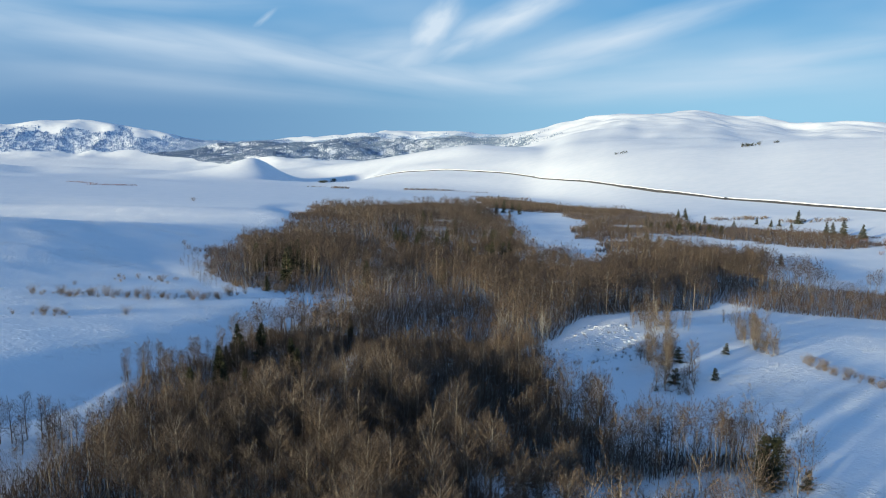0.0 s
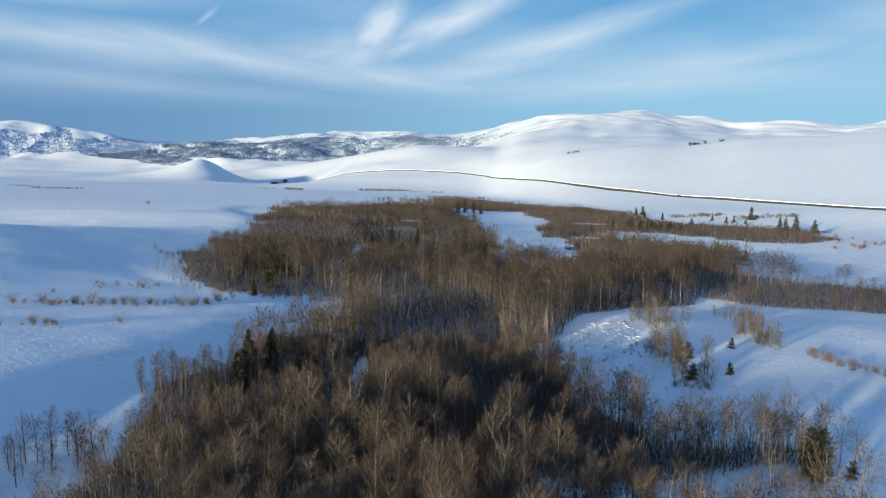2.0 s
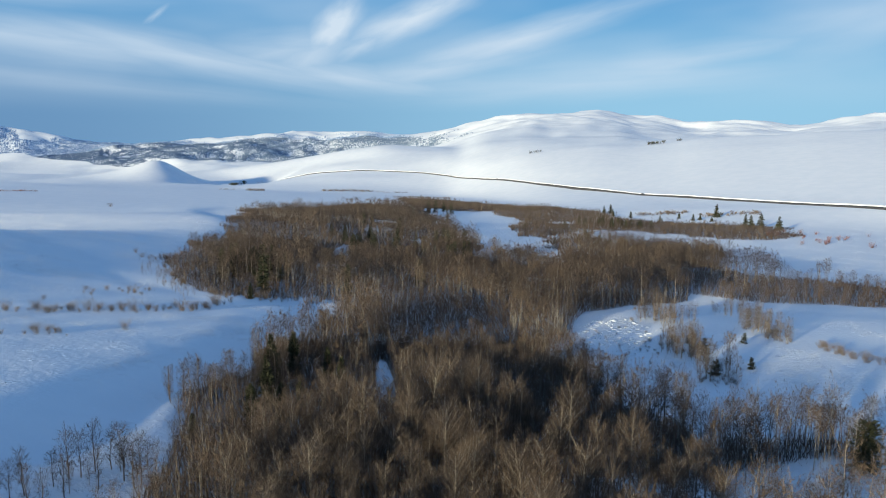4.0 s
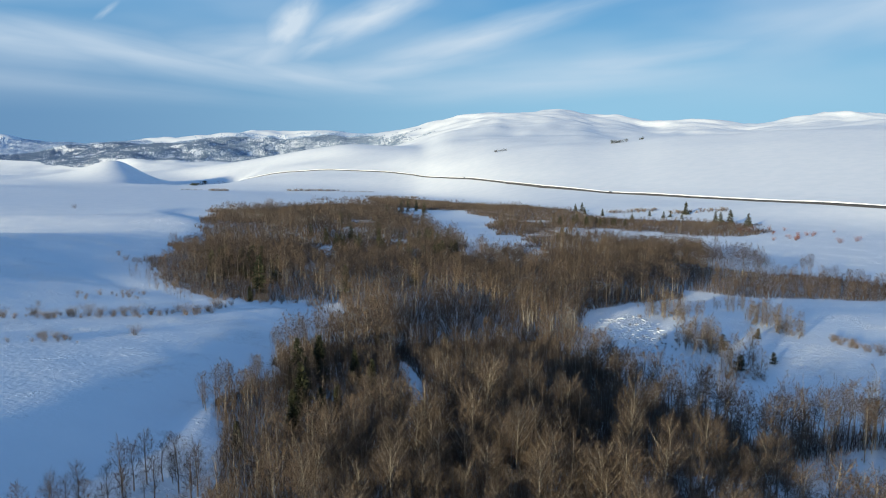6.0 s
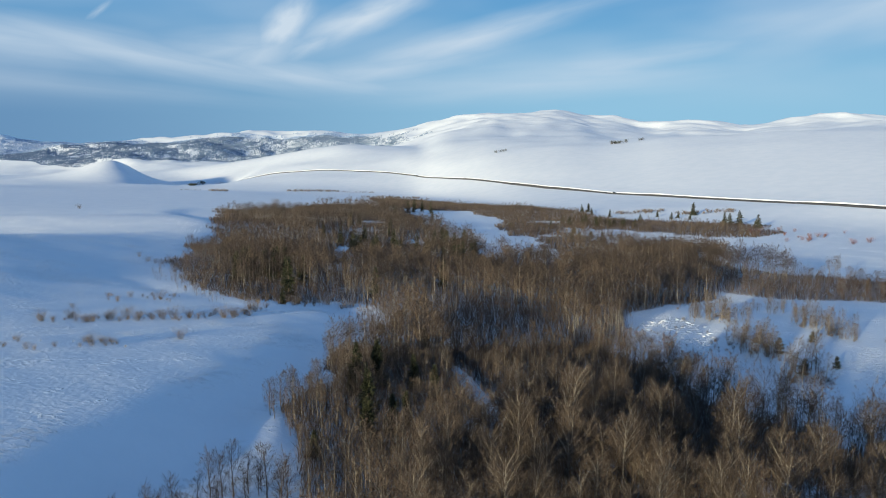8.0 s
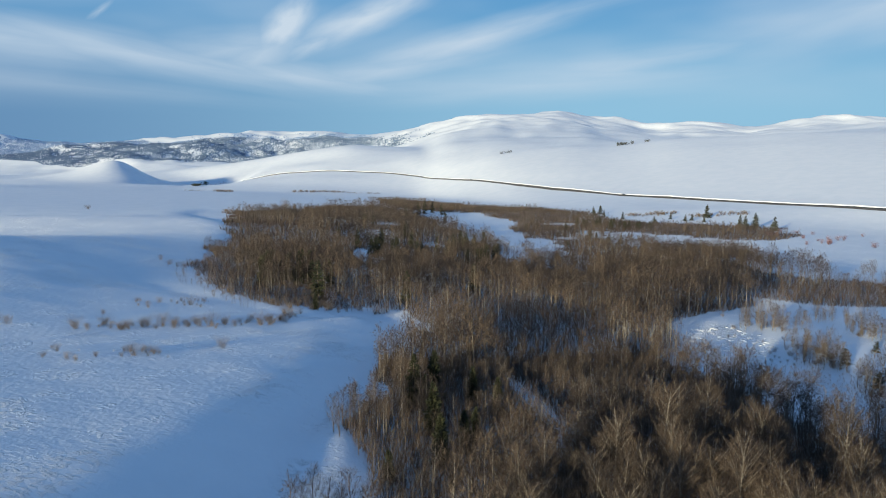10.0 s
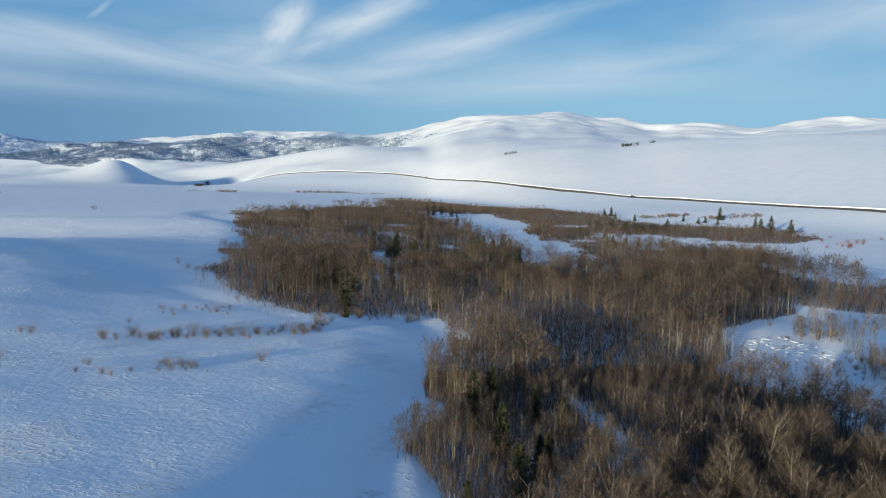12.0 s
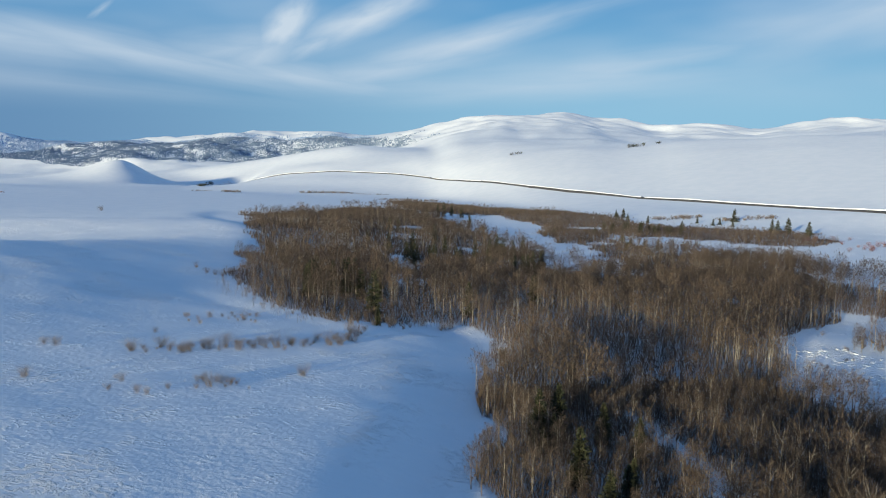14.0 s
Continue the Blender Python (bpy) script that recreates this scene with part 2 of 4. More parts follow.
def surface(name, colour, roughness=0.8, grain=0.25, scale=6.0, bump=0.2, metal=0.0):
    """A plain worn surface: colour with grain at two scales and fine relief."""
    m, n = material(name)
    where = n.add("ShaderNodeTexCoord").outputs["Object"]
    tone = n.math("ADD", n.math("MULTIPLY", n.noise(where, scale), 0.6), n.math("MULTIPLY", n.noise(where, scale * 0.13), 0.4))
    dark, light = [v * (1 - grain) for v in colour] + [1], [min(1, v * (1 + grain)) for v in colour] + [1]
    shade = n.mix(n.ramp(tone, 0.3, 0.7), dark, light)
    relief = n.add("ShaderNodeBump", i_Strength=bump, i_Distance=0.05, i_Height=n.noise(where, scale * 2.0)).outputs[0]
    bsdf = n.add("ShaderNodeBsdfPrincipled", i_Base_Color=shade, i_Roughness=roughness, i_Metallic=metal, i_Normal=relief)
    n.add("ShaderNodeOutputMaterial", i_Surface=bsdf.outputs[0])
    return m


def snow_material():
    m, n = material("wind_packed_snow")
    where = n.add("ShaderNodeNewGeometry").outputs["Position"]
    ridge = n.add("ShaderNodeMapping", vector_type="TEXTURE", i_Vector=where, i_Rotation=(0, 0, radians(-32)), i_Scale=(1.6, 1.0, 1.5)).outputs[0]
    drifts = n.noise(ridge, 0.95, 5.0, 0.62)
    patch = n.ramp(n.noise(where, 0.05, 5.0, 0.7), 0.47, 0.62)
    bottom = n.math("SUBTRACT", 1.0, n.ramp(n.add("ShaderNodeSeparateXYZ", i_0=where).outputs[1], 420.0, 900.0))
    level = n.ramp(n.add("ShaderNodeSeparateXYZ", i_0=n.add("ShaderNodeNewGeometry").outputs["Normal"]).outputs[2], 0.93, 0.992)
    bottom = n.math("MULTIPLY", bottom, level)
    crust = n.math("MULTIPLY", n.ramp(drifts, 0.46, 0.72), n.math("MULTIPLY", n.math("ADD", n.math("MULTIPLY", patch, 0.92), 0.08), bottom))
    swell = n.noise(n.add("ShaderNodeMapping", vector_type="TEXTURE", i_Vector=where, i_Rotation=(0, 0, radians(-25)), i_Scale=(4.0, 1.0, 2.0)).outputs[0], 0.12, 3.0)
    height = n.math("ADD", n.math("MULTIPLY", crust, 0.42), n.math("ADD", n.math("MULTIPLY", n.noise(where, 0.55, 4.0, 0.6), 0.22), n.math("MULTIPLY", swell, 0.12)))
    relief = n.add("ShaderNodeBump", i_Strength=0.9, i_Distance=1.0, i_Height=height).outputs[0]
    tone = n.mix(n.ramp(n.noise(where, 0.05, 4.0), 0.3, 0.7), (0.8, 0.85, 0.9, 1), (0.86, 0.895, 0.935, 1))
    bsdf = n.add("ShaderNodeBsdfPrincipled", i_Base_Color=tone, i_Roughness=0.6, i_Normal=relief)
    n.add("ShaderNodeOutputMaterial", i_Surface=bsdf.outputs[0])
    return m


SNOW = snow_material()


def quick_mesh(name, verts, faces, mats, face_mats=None, soft=False):
    """A mesh from arrays: all faces with the same number of corners."""
    verts, faces = np.asarray(verts, np.float32), np.asarray(faces, np.int32)
    me = bpy.data.meshes.new(name)
    me.vertices.add(len(verts))
    me.vertices.foreach_set("co", verts.ravel())
    me.loops.add(faces.size)
    me.loops.foreach_set("vertex_index", faces.ravel())
    me.polygons.add(len(faces))
    me.polygons.foreach_set("loop_start", np.arange(len(faces), dtype=np.int32) * faces.shape[1])
    for mat in mats:
        me.materials.append(mat)
    if face_mats is not None:
        me.polygons.foreach_set("material_index", np.asarray(face_mats, np.int32))
    me.polygons.foreach_set("use_smooth", np.full(len(faces), soft))
    me.update(calc_edges=True)
    return me


# ---- the ground: one sheet out to the horizon ----
def build_ground():
    bearing = np.radians(np.concatenate([np.arange(-44, 52, 0.4), np.arange(52, 316, 3.0)]))
    ring = np.concatenate([[0.02], np.arange(6, 40, 8), np.arange(42, 400, 2.0), np.arange(400, 900, 4), np.arange(900, 1650, 7), np.arange(1650, 3000, 10), np.arange(3000, RIM, 22)])
    x = CENTRE[0] + ring[:, None] * np.sin(bearing)[None]
    y = CENTRE[1] + ring[:, None] * np.cos(bearing)[None]
    verts = np.stack([x, y, ground(x, y)], -1).reshape(-1, 3)
    rows, cols = len(ring), len(bearing)
    i, j = np.meshgrid(np.arange(rows - 1), np.arange(cols), indexing="ij")
    k = (j + 1) % cols
    faces = np.stack([i * cols + j, i * cols + k, (i + 1) * cols + k, (i + 1) * cols + j], -1).reshape(-1, 4)[:, ::-1]
    ob = new("ground", quick_mesh("ground", verts, faces, [SNOW], soft=True))
    return tagged(ob, "rolling valley ground under wind-packed drifted white snow", "ground", kind="structure")


build_ground()

# ---- materials of the growing things, the road and the cars ----
def bark_material(name, pale, dark, marks=0.5):
    m, n = material(name)
    where = n.add("ShaderNodeTexCoord").outputs["Object"]
    ringed = n.add("ShaderNodeMapping", i_Vector=where, i_Scale=(2.0, 2.0, 9.0)).outputs[0]
    scar = n.ramp(n.noise(ringed, 1.2, 3.0), marks, marks + 0.14)
    tone = n.mix(scar, pale + (1,), dark + (1,))
    bsdf = n.add("ShaderNodeBsdfPrincipled", i_Base_Color=tone, i_Roughness=0.85)
    n.add("ShaderNodeOutputMaterial", i_Surface=bsdf.outputs[0])
    return m


def twig_material(name, one, two, patch=0.05):
    """Thin twigs or needles: every piece a little different, whole patches drifting in hue."""
    m, n = material(name)
    geo = n.add("ShaderNodeNewGeometry")
    drift = n.ramp(n.noise(geo.outputs["Position"], patch, 2.0), 0.38, 0.62)
    each = n.math("ADD", n.math("MULTIPLY", geo.outputs["Random Per Island"], 0.55), n.math("MULTIPLY", drift, 0.45))
    tone = n.mix(each, one + (1,), two + (1,))
    bsdf = n.add("ShaderNodeBsdfPrincipled", i_Base_Color=tone, i_Roughness=0.9)
    n.add("ShaderNodeOutputMaterial", i_Surface=bsdf.outputs[0])
    return m


BARK = bark_material("pale_aspen_bark", (0.33, 0.3, 0.255), (0.07, 0.055, 0.043), 0.45)
DARK_BARK = bark_material("grey_brown_bark", (0.16, 0.12, 0.09), (0.05, 0.04, 0.03), 0.45)
TWIGS = twig_material("bare_aspen_twigs", (0.028, 0.021, 0.018), (0.12, 0.086, 0.062))
WILLOW = twig_material("willow_twigs", (0.095, 0.074, 0.06), (0.23, 0.178, 0.132), 0.2)
WILLOW_TWIGS = twig_material("mixed_creek_twigs", (0.045, 0.034, 0.028), (0.15, 0.112, 0.082), 0.04)
SAPLING = twig_material("young_aspen_twigs", (0.045, 0.032, 0.024), (0.125, 0.086, 0.055), 0.1)
RED_WILLOW = twig_material("red_osier_twigs", (0.16, 0.05, 0.035), (0.28, 0.12, 0.08), 0.2)
NEEDLES = twig_material("conifer_needles", (0.012, 0.019, 0.010), (0.05, 0.055, 0.022), 0.3)
# aerial haze painted into the needles' colour: pale blue, palest on the farthest ridges
DEEP_HAZE_WOOD = twig_material("deep_haze_conifer_woods", (0.26, 0.37, 0.54), (0.34, 0.45, 0.62), 0.006)
HAZE_WOOD = twig_material("haze_tinted_conifer_woods", (0.14, 0.205, 0.31), (0.21, 0.285, 0.39), 0.006)


# ---- tree builders: arrays of corners and triangles ----
def tube(points, radii, sides):
    """A tapered tube along points."""
    points, rings = np.asarray(points, float), []
    a = np.arange(sides) * 2 * np.pi / sides
    for k, p in enumerate(points):
        d = points[min(k + 1, len(points) - 1)] - points[max(k - 1, 0)]
        d /= np.linalg.norm(d)
        u = np.cross(d, (0.31, 0.9, 0.3))
        u /= np.linalg.norm(u)
        w = np.cross(d, u)
        rings.append(p + radii[k] * (np.cos(a)[:, None] * u + np.sin(a)[:, None] * w))
    verts, faces = np.concatenate(rings), []
    for k in range(len(points) - 1):
        for s in range(sides):
            p, q = k * sides + s, k * sides + (s + 1) % sides
            faces += [(p, q, q + sides), (p, q + sides, p + sides)]
    return verts, np.array(faces)


def gather(pieces):
    verts, faces, base = [], [], 0
    for v, f in pieces:
        verts.append(v)
        faces.append(f + base)
        base += len(v)
    return np.concatenate(verts), np.concatenate(faces)


def blades(starts, ways, lengths, widths, rng):
    """Slender tapering slivers, one triangle each."""
    ways = ways / np.linalg.norm(ways, axis=1, keepdims=True)
    side = np.cross(ways, rng.normal(size=ways.shape))
    side /= np.linalg.norm(side, axis=1, keepdims=True)
    half = side * widths[:, None] * 0.5
    verts = np.stack([starts - half, starts + half, starts + ways * lengths[:, None]], 1).reshape(-1, 3)
    return verts, np.arange(len(verts)).reshape(-1, 3)


def aspen(seed, tall, limbs, twigs, wide, sides=5, stem=1.0, broad=1.0, span=1.0, low=0.0):
    """A bare aspen: slim pale stem, upswept limbs, a rounded haze of fine twigs. Returns wood and crown."""
    rng = np.random.default_rng(seed)
    k = tall / 12
    lean = rng.normal(0, 0.03, 2) * tall
    levels = np.array([0, 0.3, 0.62, 1.0]) if sides > 4 else np.array([0, 0.5, 1.0])
    wobble = rng.normal(0, 0.12, (len(levels), 2)) * k
    wobble[0] = 0
    spine = np.column_stack([lean[0] * levels**1.5 + wobble[:, 0], lean[1] * levels**1.5 + wobble[:, 1], tall * levels * 0.92])
    spine[0, 2] = -0.5
    wood = [tube(spine, stem * (0.14 - 0.122 * levels) * k, sides)]
    low = low or rng.uniform(0.34, 0.52)
    girth = rng.uniform(0.1, 0.155) * tall * broad

    def on_stem(f):
        return np.stack([np.interp(f * tall * 0.92, spine[:, 2], spine[:, c]) for c in range(3)], -1)

    tips = []
    for j in range(limbs):
        g = (j + rng.uniform(0, 0.9)) / limbs
        root = on_stem(low + (0.93 - low) * g)
        turn, reach = j * 2.4 + rng.uniform(-0.6, 0.6), girth * math.sin(math.pi * (0.22 + 0.62 * g)) * rng.uniform(0.75, 1.15)
        d = np.array([math.cos(turn), math.sin(turn), rng.uniform(0.9, 2.0)])
        tip = root + d * reach
        tips.append((root, tip))
        if sides > 4 or (sides == 4 and j % 2 == 0):
            wood.append(tube([root, (root + tip) / 2 + rng.normal(0, 0.07, 3) * k, tip], [0.027 * stem * k, 0.018 * stem * k, 0.008 * k], 3))
    some = int(twigs * 0.4)
    pick, s = rng.integers(0, limbs, some), rng.uniform(0.15, 1.0, (some, 1))
    ends = np.array(tips)[pick]
    along = ends[:, 0] + (ends[:, 1] - ends[:, 0]) * s + rng.normal(0, 0.14, (some, 3)) * k
    out = ends[:, 1] - ends[:, 0]
    out /= np.linalg.norm(out, axis=1, keepdims=True)
    rest = twigs - some
    g = rng.beta(1.5, 1.15, rest)
    a, rad = rng.uniform(0, 2 * np.pi, rest), np.sqrt(rng.uniform(0, 1, rest))
    hull = girth * np.sin(np.pi * (0.1 + 0.76 * g**1.35)) ** 0.8
    ring = np.column_stack([np.cos(a), np.sin(a), np.zeros(rest)])
    haze = on_stem(low + (0.97 - low) * g) + ring * (hull * rad)[:, None] + rng.normal(0, 0.12, (rest, 3)) * k
    starts = np.concatenate([along, haze])
    ways = np.concatenate([out, ring * (0.75 * rad)[:, None]]) + np.array([0, 0, 0.55]) + rng.normal(0, 0.5, (twigs, 3))
    spans = rng.uniform(0.4, 0.95, twigs) * k * span
    return gather(wood), blades(starts, ways, spans, wide * rng.uniform(0.6, 1.4, twigs), rng)


def conifer(seed, tall, whorls, spread=0.2, ragged=0.25, bushy=False, fine=1):
    """A fir or pine: straight stem, drooping boughs set with needle sprays."""
    rng = np.random.default_rng(seed)
    wood = tube([(0, 0, -0.5), (0, 0, tall * 0.5), (0, 0, tall)], [0.02 * tall, 0.012 * tall, 0.004 * tall], 5)
    starts, ways, spans, widths = [], [], [], []
    for k in range(whorls):
        f = 0.06 + 0.92 * (k + rng.uniform(-0.3, 0.3)) / whorls
        shape = max(0.05, 1 - ((f - 0.42) / 0.6) ** 2) ** 0.5 if bushy else (1 - f) ** 0.75
        reach = tall * spread * shape * rng.uniform(1 - ragged, 1 + ragged) + 0.15
        for q in range(rng.integers(6, 9)):
            a, long = rng.uniform(0, 2 * np.pi), reach * rng.uniform(0.65, 1.15)
            d = np.array([math.cos(a), math.sin(a), -0.22 + 0.75 * f])
            for s in np.linspace(0.15, 0.95, 6 * fine):
                root = np.array([0, 0, f * tall]) + d * long * s
                for _ in range(2):
                    starts.append(root + rng.normal(0, 0.07, 3))
                    ways.append(d + rng.normal(0, 0.45, 3) + np.array([0, 0, 0.12]))
                    spans.append(long * 0.42 * rng.uniform(0.7, 1.3) / fine**0.5 + 0.12)
                    widths.append((0.16 * tall / 12 + 0.09 * long) / fine)
    crown = blades(np.array(starts), np.array(ways), np.array(spans), np.array(widths), rng)
    return wood, crown


def shrub(seed, tall, stems, twigs, wide):
    """A bare many-stemmed willow: a domed haze of fine switches."""
    rng = np.random.default_rng(seed)
    wood = []
    for k in range(stems):
        a, o = rng.uniform(0, 2 * np.pi), rng.uniform(0.1, 0.8)
        d = np.array([math.cos(a) * o, math.sin(a) * o, 1.0]) / math.hypot(o, 1.0)
        long = tall * rng.uniform(0.55, 0.9)
        root = rng.normal(0, 0.1 * tall, 3) * (1, 1, 0) - np.array([0, 0, 0.15])
        wood.append(tube([root, root + d * long * 0.5 + rng.normal(0, 0.06, 3), root + d * long * 0.9], [0.010 * tall, 0.007 * tall, 0.003 * tall], 3))
    a, o = rng.uniform(0, 2 * np.pi, twigs), np.sqrt(rng.uniform(0, 1, twigs)) * 0.75
    d = np.column_stack([np.cos(a) * o, np.sin(a) * o, np.ones(twigs)])
    d /= np.linalg.norm(d, axis=1, keepdims=True)
    starts = d * (tall * rng.uniform(0.05, 0.7, twigs))[:, None] + rng.normal(0, 0.12 * tall, (twigs, 3)) * (1, 1, 0.15)
    return gather(wood), blades(starts, d + rng.normal(0, 0.38, (twigs, 3)), tall * rng.uniform(0.25, 0.5, twigs), np.full(twigs, wide), rng)


def plant(name, wood, crown, bark, leaf, crown_name, label, category, group=""):
    """A plant as a thing: an empty at its foot, its wood and its crown."""
    ob = new(name)
    for part_name, (v, f), mat in (("trunk" if crown_name == "crown" else "stem", wood, bark), (crown_name, crown, leaf)):
        p = new(part_name, quick_mesh(part_name, v, f, [mat]))
        p.parent = ob
    return tagged(ob, label, category, group)


def sow(name, kinds, places, bark, leaf, label, category):
    """Countless plants of one wood as a single sheet of geometry: places are x, y, scale."""
    rng = np.random.default_rng(len(places))
    pick = rng.integers(0, len(kinds), len(places))
    turn = rng.uniform(0, 2 * np.pi, len(places))
    verts, faces, mats, base = [], [], [], 0
    z = ground(places[:, 0], places[:, 1])
    for k, parts in enumerate(kinds):
        mine = np.flatnonzero(pick == k)
        if not len(mine):
            continue
        c, s = np.cos(turn[mine])[:, None], np.sin(turn[mine])[:, None]
        for m, (v, f) in enumerate(parts):
            size, high = places[mine, 2][:, None], places[mine, 2][:, None] * rng.uniform(0.88, 1.12, len(mine))[:, None]
            x = (v[None, :, 0] * c - v[None, :, 1] * s) * size + places[mine, 0][:, None]
            y = (v[None, :, 0] * s + v[None, :, 1] * c) * size + places[mine, 1][:, None]
            verts.append(np.stack([x, y, v[None, :, 2] * high + z[mine][:, None]], -1).reshape(-1, 3))
            faces.append((f[None] + (base + np.arange(len(mine)) * len(v))[:, None, None]).reshape(-1, 3))
            mats.append(np.full(len(mine) * len(f), m))
            base += len(mine) * len(v)
    ob = new(name, quick_mesh(name, np.concatenate(verts), np.concatenate(faces), [bark, leaf], np.concatenate(mats)))
    return tagged(ob, label, category, kind="stuff")


# ---- the wood's outline in plan ----
def inside(x, y, outline):
    hit = np.zeros(np.shape(x), bool)
    for (ax, ay), (bx, by) in zip(outline, outline[1:] + outline[:1]):
        cross = (ay > y) != (by > y)
        hit ^= cross & (x < (bx - ax) * (y - ay) / ((by - ay) or 1e-9) + ax)
    return hit


# carried on below view (y under 95); trees added there shade the snow strip
BOTTOM_WOOD = [(-80, 40), (-70, 100), (-66, 122), (-69, 142), (-73, 157), (-64, 178), (-56, 202), (-45, 227), (-34, 260), (-37, 286), (-50, 298), (-86, 286), (-118, 337), (-131, 377), (-133, 450), (-126, 525), (-142, 650), (-165, 850), (-110, 900), (-30, 1060), (52, 1000), (62, 800), (57, 600), (54, 505), (41, 430), (63, 408), (95, 416), (108, 434), (130, 500), (200, 515), (198, 436), (172, 366), (182, 335), (300, 300), (300, 262), (174, 276), (138, 280), (122, 298), (87, 264), (72, 258), (54, 254), (39, 229), (24, 206), (19, 190), (25, 168), (30, 147), (30, 126), (46, 119), (56, 115), (57, 107), (30, 112), (6, 112), (2, 104), (24, 98), (46, 90), (40, 60)]
CREEK_WOOD = [(104, 430), (124, 549), (117, 640), (150, 700), (188, 690), (182, 620), (168, 560), (205, 525), (160, 440)]
EAST_WOOD = [(117, 650), (160, 790), (150, 920), (60, 1010), (58, 1420), (143, 1350), (190, 1130), (262, 1040), (285, 880), (300, 760), (350, 740), (395, 690), (378, 620), (326, 588), (289, 590), (241, 652), (185, 680), (150, 690)]
GAPS = ((-26, 172, 2.3, 24), (-29.5, 150, 4.6, 7), (-46, 405, 9, 26), (-37, 480, 10, 45), (2, 728, 16, 18), (-12, 645, 14, 18), (20, 560, 8, 20), (-62, 182, 4, 9), (150, 610, 14, 12), (60, 350, 6, 12), (200, 760, 25, 18), (90, 330, 8, 7))


def stands(x, y):
    """Where the wood stands tall (1) and where it is young and low (0): patches with firm edges."""
    near_by = rough(x * 0.8 + y * 0.3, y * 0.8 - x * 0.25, 24, 41, 2)
    far_off = rough(x * 0.9 + y * 0.2, y * 0.42 - x * 0.1, 27, 45, 2)
    return smooth(near_by + (far_off - near_by) * smooth(y, 185, 235), -0.14, 0.1)


def scatter(seed, step, outlines, low, high, thin=0.12):
    """Jittered places inside the outlines, thinned by a slow noise and by the glades."""
    rng = np.random.default_rng(seed)
    gx, gy = np.meshgrid(np.arange(-180, 420, step), np.arange(low, high, step))
    x = (gx + rng.uniform(-0.48, 0.48, gx.shape) * step).ravel()
    y = (gy + rng.uniform(-0.48, 0.48, gx.shape) * step).ravel()
    ragged = 8 + 14 * smooth(y, 230, 600)
    wx, wy = x + ragged * rough(x, y, 26, 21, 3), y + 1.4 * ragged * rough(x, y, 26, 22, 3)
    keep = np.zeros(x.shape, bool)
    for outline in outlines:
        keep |= inside(wx, wy, outline)
    for gx0, gy0, ax, ay in GAPS:
        keep &= ((x - gx0) / ax) ** 2 + ((y - gy0) / ay) ** 2 > 1
    keep &= (y >= low) & (y < high) & (rng.uniform(0, 1, x.shape) < np.clip(1.16 - thin - 0.1 * (1 - stands(x, y)) + 0.6 * rough(x, y, 42, 31, 3), 0.3, 1))
    x, y = x[keep], y[keep]
    size = (0.7 + 0.06 * smooth(190 - y, -20, 20) + 0.32 * stands(x, y)) * rng.uniform(0.66, 1.2, x.shape)
    rim = np.interp(y, (100, 128, 160, 205, 240), (-80, -66, -68, -54, -42))
    size *= 1 - 0.24 * (1 - smooth(x - rim, 2, 26)) * (1 - smooth(y, 215, 250))
    west = np.interp(y, (286, 337, 377, 450, 525, 650, 850), (-88, -118, -131, -133, -126, -142, -165))
    size *= 1 - 0.5 * (1 - smooth(x - west, 0, 34)) * smooth(y, 260, 285)
    size *= 1 - 0.4 * (1 - smooth(y + 0.3 * x, 262, 296)) * smooth(y, 262, 282) * (1 - smooth(x, -46, -30))
    return np.column_stack([x, y, size])


def clump(seed, outline, count, small, large):
    """Random places and sizes inside an outline in plan."""
    rng = np.random.default_rng(seed)
    low, high = np.min(outline, 0), np.max(outline, 0)
    found = []
    while len(found) < count:
        x, y = rng.uniform(low[0], high[0]), rng.uniform(low[1], high[1])
        if inside(np.array(x), np.array(y), outline):
            found.append((x, y, rng.uniform(small, large)))
    return found


# ---- aspens: the nearest 300 as single trees, the rest as wood ----
near = scatter(1, 3.2, [BOTTOM_WOOD], 66, 195)
near[:, 2] *= 1 - 0.14 * np.exp(-0.5 * (((near[:, 0] - 16) / 14) ** 2 + ((near[:, 1] - 180) / 16) ** 2))
near[:, 2] *= 1 - 0.26 * np.exp(-0.5 * (((near[:, 0] + 46) / 13) ** 2 + ((near[:, 1] - 160) / 22) ** 2))
near[:, 2] *= 1 - 0.2 * np.exp(-0.5 * (((near[:, 0] - 46) / 14) ** 2 + ((near[:, 1] - 115) / 14) ** 2))
stretch = np.argsort(np.hypot(near[:, 0] + 15, (near[:, 1] - 105) * 1.3))
single, near_rest = near[stretch[:300]], near[stretch[300:]]
models = [plant("aspen_tree", *aspen(50 + k, 12.0, 24, 2100, 0.027, 5, 1.0, 1.3), BARK, TWIGS, "crown", "tall bare aspen with pale bark standing in snow", "tree", "aspens of the near wood") for k in range(6)]
rng = np.random.default_rng(5)
for k, (x, y, s) in enumerate(single):
    m = pose(x, y, float(ground(x, y)), rng.normal(0, 1.5), rng.normal(0, 1.5), rng.uniform(0, 360)) @ Matrix.Diagonal((s, s, s * rng.uniform(0.9, 1.12), 1))
    if k < 6:
        models[k].matrix_basis = m
    else:
        copy_thing(models[k % 6], m)
extra = scatter(4, 4.0, [[(26, 106), (58, 103), (60, 112), (48, 120), (30, 123)]], 96, 128)
extra[:, 2] *= 0.82
corner = scatter(7, 4.4, [[(4, 118), (27, 116), (31, 148), (20, 160), (5, 163)]], 112, 168, 0.0)
corner[:, 2] *= 1.1
near_rest = np.concatenate([near_rest, extra, corner])
